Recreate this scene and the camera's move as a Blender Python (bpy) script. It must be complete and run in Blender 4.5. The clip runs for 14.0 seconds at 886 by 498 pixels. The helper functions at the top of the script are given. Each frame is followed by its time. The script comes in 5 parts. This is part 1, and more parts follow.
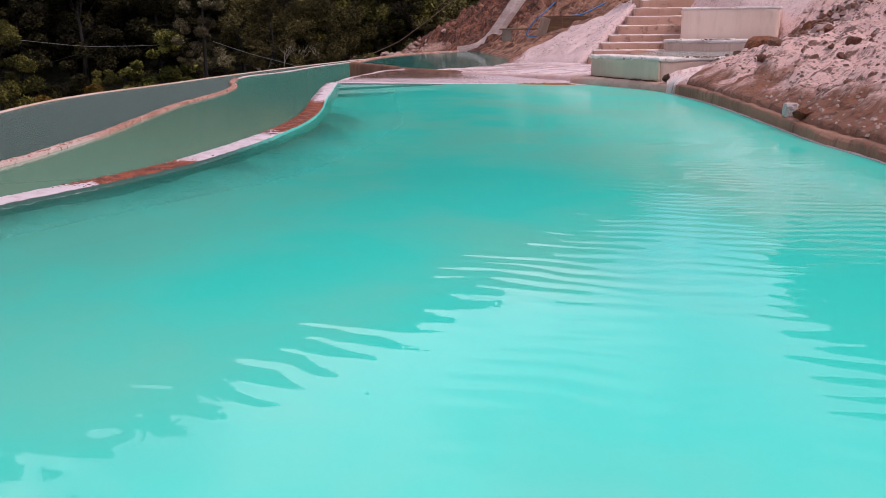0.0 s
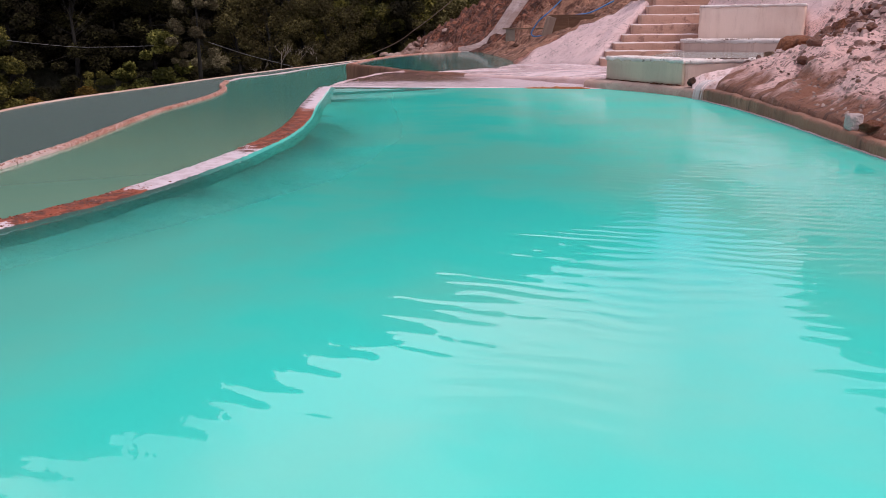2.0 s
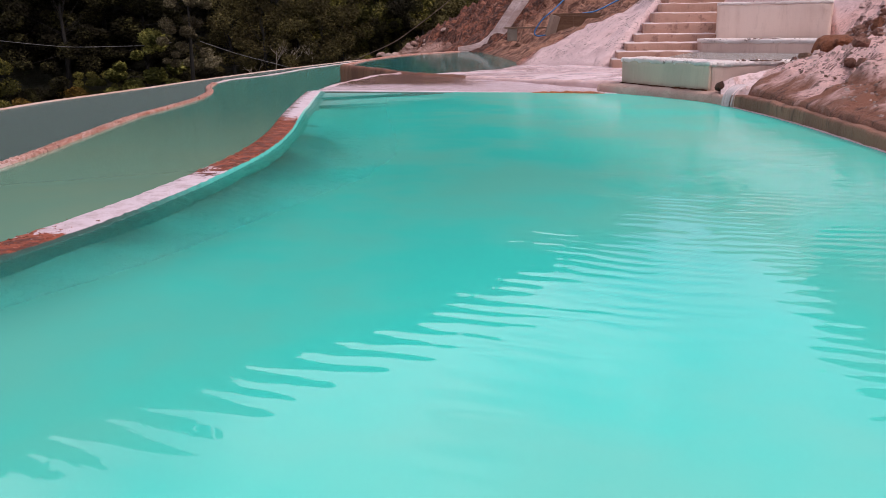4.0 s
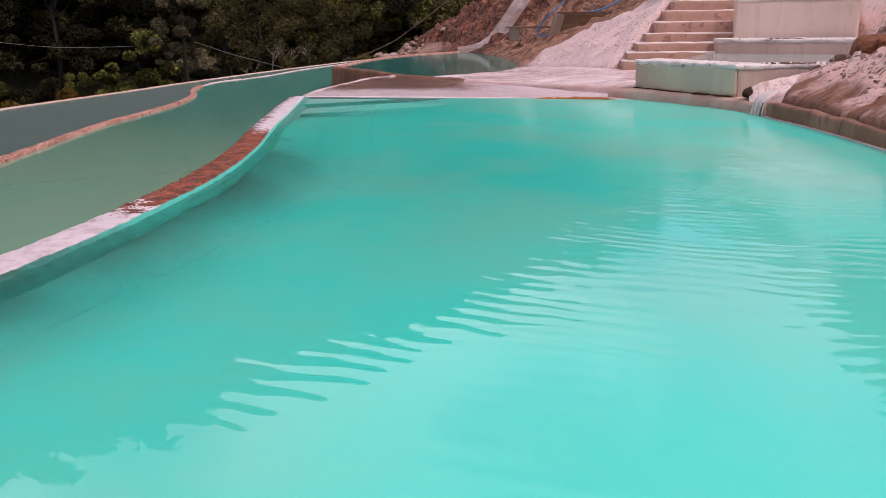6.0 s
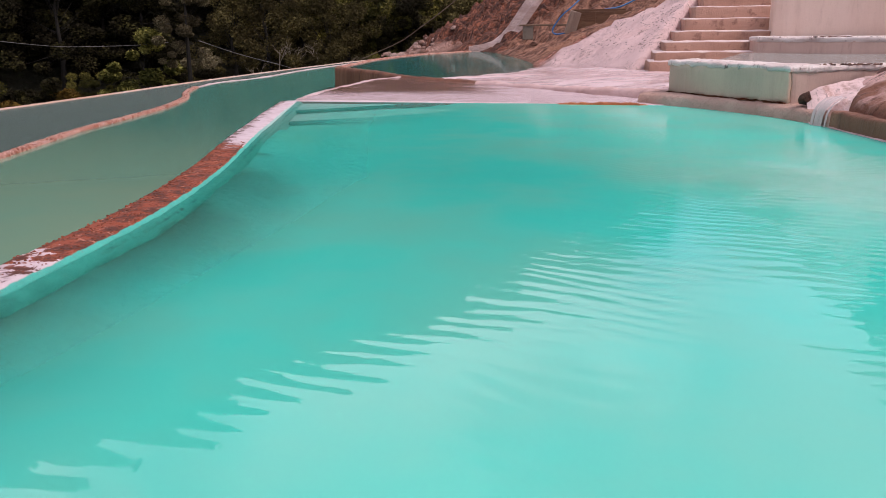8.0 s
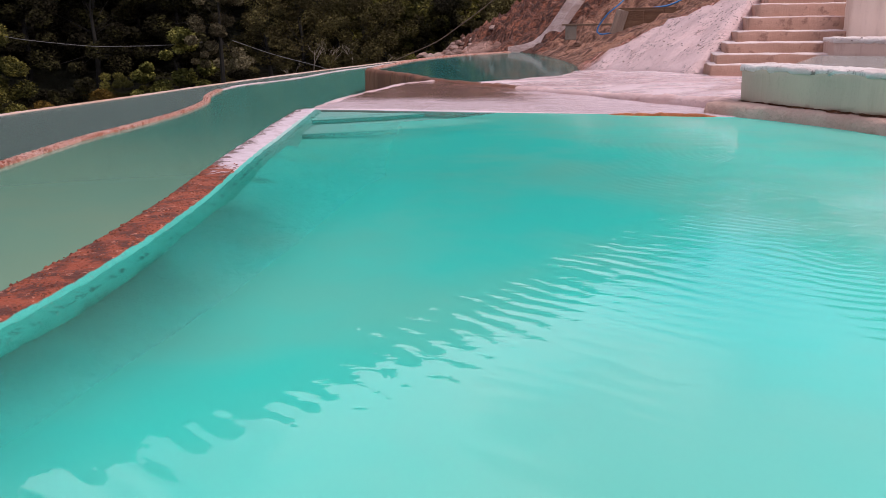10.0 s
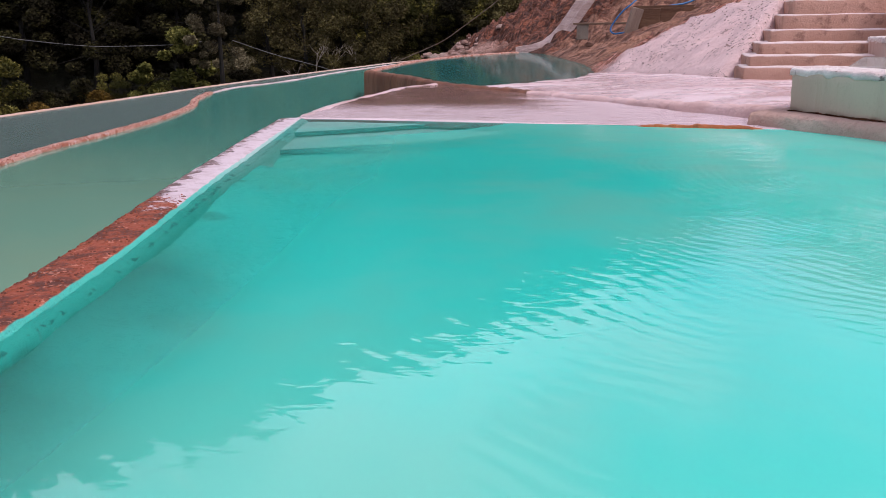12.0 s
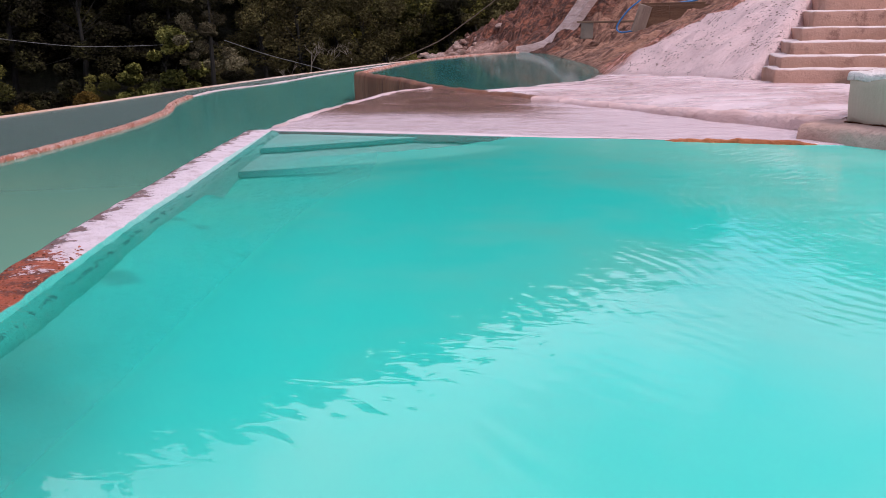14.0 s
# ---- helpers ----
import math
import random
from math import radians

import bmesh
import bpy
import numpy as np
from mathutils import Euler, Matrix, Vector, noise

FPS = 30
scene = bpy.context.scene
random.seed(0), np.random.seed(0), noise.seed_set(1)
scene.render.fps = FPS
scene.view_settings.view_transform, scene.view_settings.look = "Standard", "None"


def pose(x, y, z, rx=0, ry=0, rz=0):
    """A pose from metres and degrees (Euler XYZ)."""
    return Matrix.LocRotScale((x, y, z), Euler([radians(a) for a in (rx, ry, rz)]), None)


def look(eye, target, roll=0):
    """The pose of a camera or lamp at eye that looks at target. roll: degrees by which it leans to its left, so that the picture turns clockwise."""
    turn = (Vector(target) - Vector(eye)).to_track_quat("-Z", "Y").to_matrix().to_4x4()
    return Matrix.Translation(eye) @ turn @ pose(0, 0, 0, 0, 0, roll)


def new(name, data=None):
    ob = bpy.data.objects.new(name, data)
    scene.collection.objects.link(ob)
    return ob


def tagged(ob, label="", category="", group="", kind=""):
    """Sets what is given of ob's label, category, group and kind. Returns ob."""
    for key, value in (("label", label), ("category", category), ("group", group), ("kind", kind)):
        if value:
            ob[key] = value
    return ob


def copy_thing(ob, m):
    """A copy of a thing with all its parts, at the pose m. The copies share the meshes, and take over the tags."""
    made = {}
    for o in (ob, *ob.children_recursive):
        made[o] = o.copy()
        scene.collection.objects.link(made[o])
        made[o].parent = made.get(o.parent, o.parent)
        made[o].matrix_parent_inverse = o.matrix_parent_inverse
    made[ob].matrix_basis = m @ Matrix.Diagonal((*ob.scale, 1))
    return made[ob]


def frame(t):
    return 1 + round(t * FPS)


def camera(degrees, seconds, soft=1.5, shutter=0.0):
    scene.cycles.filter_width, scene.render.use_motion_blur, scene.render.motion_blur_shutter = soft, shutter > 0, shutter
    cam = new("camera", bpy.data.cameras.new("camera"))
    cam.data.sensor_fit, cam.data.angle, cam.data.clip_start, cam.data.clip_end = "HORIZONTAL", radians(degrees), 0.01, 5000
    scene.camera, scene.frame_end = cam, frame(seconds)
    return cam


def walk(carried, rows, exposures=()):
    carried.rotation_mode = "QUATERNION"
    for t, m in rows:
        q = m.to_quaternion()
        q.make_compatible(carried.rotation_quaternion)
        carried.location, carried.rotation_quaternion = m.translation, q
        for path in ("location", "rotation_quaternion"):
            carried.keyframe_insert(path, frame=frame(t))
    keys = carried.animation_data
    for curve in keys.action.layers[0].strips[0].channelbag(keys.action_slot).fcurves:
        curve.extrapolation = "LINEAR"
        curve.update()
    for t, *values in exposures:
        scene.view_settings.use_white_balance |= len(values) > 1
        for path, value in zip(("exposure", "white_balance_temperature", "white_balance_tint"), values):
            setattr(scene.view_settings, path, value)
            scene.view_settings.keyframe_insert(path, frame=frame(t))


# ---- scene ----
cam = camera(54.0, 14.0, 0.6)
PATH = [
    (0, (1.545, -15.634, 0.993), (1.273, -13.716, 0.495), -0.5),
    (0.5, (1.495, -15.306, 0.987), (1.222, -13.388, 0.489), -0.6),
    (1, (1.447, -15.011, 0.991), (1.173, -13.094, 0.493), -0.6),
    (1.5, (1.378, -14.701, 0.987), (1.106, -12.783, 0.489), -0.6),
    (2, (1.332, -14.414, 0.981), (1.06, -12.497, 0.483), -0.6),
    (2.5, (1.303, -14.104, 0.975), (1.029, -12.187, 0.477), -0.6),
    (3, (1.246, -13.806, 0.971), (0.975, -11.888, 0.473), -0.6),
    (5.5, (1.069, -12.268, 0.961), (0.801, -10.351, 0.46), -0.6),
    (6, (1.063, -11.977, 0.959), (0.79, -10.06, 0.459), -0.7),
    (6.5, (1.026, -11.655, 0.954), (0.755, -9.738, 0.453), -0.7),
    (7, (0.987, -11.321, 0.938), (0.712, -9.404, 0.439), -0.8),
    (7.5, (0.971, -11.012, 0.928), (0.681, -9.097, 0.43), -0.8),
    (8, (0.911, -10.669, 0.919), (0.614, -8.756, 0.418), -0.7),
    (10.5, (0.682, -9.077, 0.902), (0.293, -7.18, 0.402), -0.7),
    (11, (0.619, -8.756, 0.892), (0.229, -6.859, 0.392), -0.7),
    (11.5, (0.568, -8.452, 0.887), (0.178, -6.555, 0.388), -0.9),
    (12, (0.532, -8.195, 0.888), (0.14, -6.299, 0.387), -0.7),
    (12.5, (0.472, -7.891, 0.877), (0.082, -5.994, 0.377), -0.8),
    (13, (0.431, -7.61, 0.883), (0.04, -5.714, 0.379), -0.7),
    (13.5, (0.384, -7.278, 0.872), (-0.006, -5.382, 0.368), -0.7),
    (14, (0.336, -6.991, 0.863), (-0.054, -5.095, 0.361), -0.8),
]
walk(cam, [(t, look(eye, target, roll)) for t, eye, target, roll in PATH], [(0, -0.05, 6520, 23), (3.5, -0.03, 6540, 23), (7.5, -0.01, 6740, 24), (11, 0.03, 6380, 22), (14, 0.08, 6180, 22)])

# ---- world, sun ----
world = bpy.data.worlds.new("sky")
scene.world = world
world.use_nodes = True
wt = world.node_tree
sky = wt.nodes.new("ShaderNodeTexSky")
sky.sky_type = "NISHITA"
sky.sun_disc = False
sky.sun_elevation, sky.sun_rotation = radians(55), radians(105)
sky.air_density, sky.dust_density, sky.ozone_density = 0.9, 2.5, 1.0
# thin broken cloud over the whole sky
place = wt.nodes.new("ShaderNodeTexCoord")
cloud = wt.nodes.new("ShaderNodeTexNoise")
cloud.inputs["Scale"].default_value, cloud.inputs["Detail"].default_value, cloud.inputs["Roughness"].default_value = 2.1, 7, 0.58
wt.links.new(place.outputs["Generated"], cloud.inputs["Vector"])
cover = wt.nodes.new("ShaderNodeMapRange")
cover.inputs["From Min"].default_value, cover.inputs["From Max"].default_value = 0.38, 0.58
cover.inputs["To Max"].default_value = 0.78
wt.links.new(cloud.outputs["Fac"], cover.inputs["Value"])
veil = wt.nodes.new("ShaderNodeMix")
veil.data_type = "RGBA"
veil.inputs[7].default_value = (9.6, 9.8, 10.2, 1)
toward = wt.nodes.new("ShaderNodeSeparateXYZ")
wt.links.new(place.outputs["Generated"], toward.inputs[0])
thin = wt.nodes.new("ShaderNodeMapRange")
thin.inputs["From Min"].default_value, thin.inputs["From Max"].default_value = -0.05, 0.35
thin.inputs["To Min"].default_value, thin.inputs["To Max"].default_value = 1.0, 0.45
wt.links.new(toward.outputs[0], thin.inputs["Value"])
deck = wt.nodes.new("ShaderNodeMath")
deck.operation = "MULTIPLY"
wt.links.new(cover.outputs[0], deck.inputs[0])
wt.links.new(thin.outputs[0], deck.inputs[1])
wt.links.new(deck.outputs[0], veil.inputs[0])
wt.links.new(sky.outputs[0], veil.inputs[6])
wt.links.new(veil.outputs[2], wt.nodes["Background"].inputs[0])
wt.nodes["Background"].inputs[1].default_value = 0.138
sun = new("sun", bpy.data.lights.new("sun", "SUN"))
sun.data.energy, sun.data.angle, sun.data.color = 1.6, radians(14), (1.0, 0.95, 0.88)
sun.matrix_world = look((19.7, -5.3, 29), (0, 0, 0))


# ---- node helper ----
class Nodes:
    """Short hand for building a material's node tree."""

    def __init__(self, name):
        self.mat = bpy.data.materials.new(name)
        self.mat.use_nodes = True
        self.t = self.mat.node_tree
        self.t.nodes.clear()
        self.out = self.t.nodes.new("ShaderNodeOutputMaterial")
        self.coord = self.t.nodes.new("ShaderNodeTexCoord").outputs["Object"]
        self.world = self.t.nodes.new("ShaderNodeNewGeometry").outputs["Position"]

    def node(self, kind, **sockets):
        n = self.t.nodes.new(kind)
        for k, v in sockets.items():
            self.put(n.inputs[k], v)
        return n

    def put(self, socket, v):
        if isinstance(v, bpy.types.NodeSocket):
            self.t.links.new(v, socket)
        elif isinstance(v, (tuple, list)) and len(v) == 3 and socket.type == "RGBA":
            socket.default_value = (*v, 1)
        else:
            socket.default_value = v

    def noise(self, scale, detail=4.0, rough=0.55, at=None, stretch=None, distort=0.0):
        at = at or self.coord
        if stretch:
            m = self.node("ShaderNodeMapping", Vector=at)
            m.inputs["Scale"].default_value = stretch
            at = m.outputs[0]
        n = self.node("ShaderNodeTexNoise", Vector=at, Scale=scale, Detail=detail, Roughness=rough, Distortion=distort)
        return n.outputs["Fac"]

    def voronoi(self, scale, at=None, feature="F1", out="Distance"):
        n = self.node("ShaderNodeTexVoronoi", Vector=at or self.coord, Scale=scale)
        n.feature = feature
        return n.outputs[out]

    def math(self, op, a, b=0.0, clamp=False):
        n = self.t.nodes.new("ShaderNodeMath")
        n.operation, n.use_clamp = op, clamp
        self.put(n.inputs[0], a), self.put(n.inputs[1], b)
        return n.outputs[0]

    def step(self, v, lo, hi):
        n = self.node("ShaderNodeMapRange", Value=v)
        n.interpolation_type = "SMOOTHSTEP"
        self.put(n.inputs["From Min"], lo), self.put(n.inputs["From Max"], hi)
        return n.outputs[0]

    def mix(self, f, a, b, blend="MIX"):
        n = self.t.nodes.new("ShaderNodeMix")
        n.data_type, n.blend_type = "RGBA", blend
        self.put(n.inputs[0], f), self.put(n.inputs[6], a), self.put(n.inputs[7], b)
        return n.outputs[2]

    def axis(self, i, at=None):
        return self.node("ShaderNodeSeparateXYZ", Vector=at or self.coord).outputs[i]

    def normal_z(self):
        g = self.t.nodes.new("ShaderNodeNewGeometry")
        return self.node("ShaderNodeSeparateXYZ", Vector=g.outputs["Normal"]).outputs[2]

    def random(self):
        return self.t.nodes.new("ShaderNodeObjectInfo").outputs["Random"]

    def island(self):
        return self.t.nodes.new("ShaderNodeNewGeometry").outputs["Random Per Island"]

    def bump(self, height, distance=0.01, strength=1.0):
        return self.node("ShaderNodeBump", Height=height, Distance=distance, Strength=strength).outputs[0]

    def surface(self, color, rough=0.7, normal=None, metal=0.0, spec=0.5):
        p = self.node("ShaderNodeBsdfPrincipled", Roughness=rough, Metallic=metal)
        p.inputs["Specular IOR Level"].default_value = spec
        self.put(p.inputs["Base Color"], color)
        if normal:
            self.put(p.inputs["Normal"], normal)
        self.t.links.new(p.outputs[0], self.out.inputs[0])
        return self.mat


# ---- materials ----
def water_material(name, color, clear, ripple, gloss=0.75, blur=0.008, source=None, murk=None, beyond=None, shallow=False):
    n = Nodes(name)
    swell = n.noise(2.0, 1, 0.5, stretch=(0.55, 1.5, 1), distort=0.3)
    fine = n.noise(6.0, 1, 0.5, stretch=(0.55, 1.4, 1), distort=0.5)
    height = n.math("ADD", n.math("MULTIPLY", swell, ripple * 0.6), n.math("MULTIPLY", fine, ripple * 0.30))
    if source:
        # rings spreading from the little waterfall, broken into patches
        away = n.node("ShaderNodeVectorMath")
        away.operation = "DISTANCE"
        away.inputs[1].default_value = source
        n.put(away.inputs[0], n.coord)
        far = away.outputs["Value"]
        warp = n.math("MULTIPLY", n.noise(1.5, 2, 0.5), 0.32)
        wave = n.math("SINE", n.math("MULTIPLY", n.math("POWER", n.math("ADD", far, warp), 0.5), 300.0))
        patch = n.math("ADD", 0.35, n.step(n.noise(2.0, 2, 0.5, distort=0.4), 0.36, 0.64))
        fade = n.math("ADD", 0.30, n.math("MULTIPLY", far, 0.036))
        ring = n.math("MULTIPLY", n.math("MULTIPLY", wave, fade), n.math("MULTIPLY", patch, 0.00064))
        # weaker trains from the overflow lip and off the bank
        cross = None
        for k, (x, y, length, tall) in enumerate(((1.2, 0.6, 0.21, 0.00026), (6.5, -7.5, 0.17, 0.00024))):
            off = n.node("ShaderNodeVectorMath")
            off.operation = "DISTANCE"
            off.inputs[1].default_value = (x, y, 0)
            n.put(off.inputs[0], n.coord)
            train = n.math("SINE", n.math("MULTIPLY", n.math("ADD", off.outputs["Value"], n.math("MULTIPLY", n.noise(1.1 + 0.5 * k, 2, 0.5), 0.5)), 2 * math.pi / length))
            train = n.math("MULTIPLY", train, n.math("MULTIPLY", n.step(n.noise(1.0 + 0.4 * k, 2, 0.5), 0.36, 0.62), tall))
            cross = n.math("ADD", cross, train) if cross else train
        near = n.math("SUBTRACT", 1.0, n.step(far, 3.0, 7.5))
        chop = n.math("MULTIPLY", n.math("MULTIPLY", n.noise(13.0, 2, 0.5, stretch=(0.7, 1.2, 1), distort=0.7), near), ripple * 0.9)
        height = n.math("ADD", n.math("ADD", height, chop), n.math("ADD", ring, cross))
    flat = n.t.nodes.new("ShaderNodeNewGeometry").outputs["Normal"]
    bump = n.bump(height, 1.0) if ripple else flat
    tint = n.mix(n.step(n.noise(0.5, 4, 0.6), 0.36, 0.66), color, murk or color)
    if beyond:
        edge = n.math("ADD", n.axis(1), n.math("MULTIPLY", n.noise(0.3, 3, 0.5), 6.0))
        tint = n.mix(n.step(edge, -1.5, 8.5), tint, beyond)
    milk = n.node("ShaderNodeBsdfDiffuse", Color=tint)
    see = n.node("ShaderNodeBsdfTransparent", Color=(0.78, 0.97, 0.95))
    if shallow:
        depth = n.node("ShaderNodeAttribute")
        depth.attribute_name = "depth"
        clear = n.math("POWER", 2.718, n.math("MULTIPLY", depth.outputs["Fac"], -4.2))
    body = n.node("ShaderNodeMixShader", Fac=clear)
    n.put(body.inputs[1], milk.outputs[0]), n.put(body.inputs[2], see.outputs[0])
    shine = n.node("ShaderNodeBsdfGlossy", Color=(1, 1, 1), Roughness=blur, Normal=bump)
    fres = n.node("ShaderNodeFresnel", IOR=1.5).outputs[0]
    full = n.node("ShaderNodeMixShader", Fac=n.math("MINIMUM", fres, gloss))
    n.put(full.inputs[1], body.outputs[0]), n.put(full.inputs[2], shine.outputs[0])
    n.t.links.new(full.outputs[0], n.out.inputs[0])
    return n.mat


MAIN_WATER = water_material("milky_turquoise_water", (0.024, 0.70, 0.58), 0.45, 0.0012, 0.40, source=(3.1, -2.7, 0), murk=(0.12, 0.64, 0.515), shallow=True)
MID_WATER = water_material("grey_green_water", (0.17, 0.335, 0.24), 0.0, 0, 0.6, 0.12, murk=(0.195, 0.33, 0.23), beyond=(0.07, 0.285, 0.225))
OUTER_WATER = water_material("dull_grey_water", (0.078, 0.132, 0.112), 0.0, 0, 0.45, 0.24)
ROUND_WATER = water_material("deep_green_water", (0.03, 0.15, 0.135), 0.0, 0, 0.60, 0.07)
BASIN_WATER = water_material("pale_basin_water", (0.50, 0.48, 0.46), 0.4, 0, 0.4)


def travertine(name, pale, rosy, rust, rust_amount=0.35, relief=0.012, rough=0.75, stretch=None, grain=0.4):
    n = Nodes(name)
    big = n.noise(0.9, 5, 0.6, stretch=stretch)
    mid = n.noise(5.0, 6, 0.65, stretch=stretch)
    fine = n.noise(38.0, 4, 0.6)
    c = n.mix(n.step(big, 0.35, 0.65), pale, rosy)
    c = n.mix(n.math("MULTIPLY", n.step(mid, 0.52, 0.72), rust_amount), c, rust)
    c = n.mix(n.math("MULTIPLY", n.step(fine, 0.55, 0.70), grain), c, tuple(v * 0.5 for v in rosy))
    h = n.math("ADD", n.math("MULTIPLY", mid, 1.0), n.math("MULTIPLY", fine, 0.25))
    return n.surface(c, rough, n.bump(h, relief * 2.2))


PALE = travertine("pale_travertine", (0.62, 0.47, 0.48), (0.48, 0.32, 0.31), (0.38, 0.16, 0.10), 0.45)
PLINTHSTONE = travertine("stained_pinkish_plinth", (0.56, 0.38, 0.32), (0.44, 0.27, 0.22), (0.20, 0.10, 0.07), 0.5, 0.02, 0.75, None, 0.3)
PLASTER = travertine("cream_render", (0.82, 0.63, 0.54), (0.74, 0.54, 0.45), (0.36, 0.20, 0.14), 0.22, 0.004, 0.7, (1.6, 1.6, 0.25), 0.1)
CONCRETE = travertine("brown_stained_concrete", (0.24, 0.095, 0.05), (0.15, 0.05, 0.026), (0.05, 0.018, 0.011), 0.9, 0.01, 0.75, (3.0, 3.0, 0.35))
BANKWALL = travertine("grey_brown_stained_wall", (0.33, 0.15, 0.095), (0.20, 0.083, 0.05), (0.07, 0.028, 0.017), 0.85, 0.012, 0.75, (1.3, 1.3, 0.4))
PINKPLASTER = travertine("pinkish_render", (0.66, 0.46, 0.39), (0.56, 0.37, 0.31), (0.30, 0.14, 0.10), 0.35, 0.004, 0.7, (1.6, 1.6, 0.25), 0.12)
GREEN = travertine("pale_green_face", (0.56, 0.45, 0.35), (0.47, 0.38, 0.30), (0.42, 0.32, 0.24), 0.4, 0.004, 0.7, (1.6, 1.6, 0.25), 0.12)


def salmon_material():
    n = Nodes("salmon_travertine")
    big, mid, fine = n.noise(1.5, 4, 0.6), n.noise(6.5, 6, 0.75), n.noise(50, 3, 0.6)
    y = n.math("ADD", n.axis(1), n.math("MULTIPLY", n.math("SUBTRACT", big, 0.5), 2.5))
    c = n.mix(n.step(mid, 0.42, 0.56), (0.54, 0.29, 0.23), (0.31, 0.09, 0.045))
    pale = n.math("MULTIPLY", n.math("SUBTRACT", 1.0, n.step(y, -4.9, -3.6)), 0.85)
    c = n.mix(pale, c, n.mix(mid, (0.70, 0.56, 0.54), (0.55, 0.38, 0.33)))
    c = n.mix(n.math("MULTIPLY", n.step(n.noise(13, 3, 0.6), 0.56, 0.62), 0.6), c, (0.70, 0.53, 0.50))
    c = n.mix(n.math("MULTIPLY", n.step(n.noise(10, 3, 0.6, at=n.world), 0.60, 0.66), 0.8), c, (0.14, 0.045, 0.025))
    c = n.mix(n.math("MULTIPLY", n.step(fine, 0.6, 0.7), 0.5), c, (0.18, 0.06, 0.035))
    return n.surface(c, 0.8, n.bump(n.math("ADD", mid, n.math("MULTIPLY", fine, 0.3)), 0.03))


SALMON = salmon_material()


def film_material():
    n = Nodes("wet_streaked_pale_crust")
    big, mid = n.noise(0.9, 5, 0.6, stretch=(0.6, 2.4, 1)), n.noise(5.0, 6, 0.65, stretch=(0.5, 2.6, 1))
    fine = n.noise(38, 4, 0.6)
    c = n.mix(n.step(big, 0.35, 0.65), (0.80, 0.62, 0.63), (0.60, 0.39, 0.39))
    c = n.mix(n.math("MULTIPLY", n.step(mid, 0.54, 0.66), 0.6), c, (0.42, 0.20, 0.17))
    c = n.mix(n.math("MULTIPLY", n.step(fine, 0.58, 0.70), 0.35), c, (0.30, 0.15, 0.13))
    # a thin running film of water
    run = n.noise(11, 3, 0.6, stretch=(0.3, 2.0, 1), distort=0.6)
    wet = n.step(n.noise(1.1, 4, 0.6, stretch=(0.5, 1.8, 1)), 0.42, 0.55)
    rough = n.math("SUBTRACT", 0.40, n.math("MULTIPLY", wet, 0.33))
    return n.surface(c, rough, n.bump(n.math("ADD", n.math("MULTIPLY", mid, 0.5), n.math("ADD", run, n.math("MULTIPLY", fine, 0.06))), 0.03))


APRON = film_material()


def step_material():
    n = Nodes("pinkish_step_concrete")
    big, mid, fine = n.noise(1.2, 5, 0.6), n.noise(6.0, 6, 0.65), n.noise(36, 4, 0.6)
    face = n.mix(n.step(big, 0.35, 0.65), (0.52, 0.30, 0.225), (0.41, 0.225, 0.16))
    face = n.mix(n.math("MULTIPLY", n.step(mid, 0.54, 0.66), 0.75), face, (0.24, 0.12, 0.09))
    # upward faces paler: crust on the treads, plus light from above painted in
    tread_pale = n.step(n.math("ADD", n.normal_z(), n.math("MULTIPLY", n.math("SUBTRACT", mid, 0.5), 0.8)), 0.35, 0.7)
    c = n.mix(tread_pale, face, n.mix(mid, (0.76, 0.62, 0.60), (0.63, 0.48, 0.46)))
    c = n.mix(n.math("MULTIPLY", n.step(fine, 0.6, 0.75), 0.3), c, (0.25, 0.14, 0.11))
    return n.surface(c, 0.75, n.bump(n.math("ADD", mid, n.math("MULTIPLY", fine, 0.3)), 0.025))


RISER = step_material()


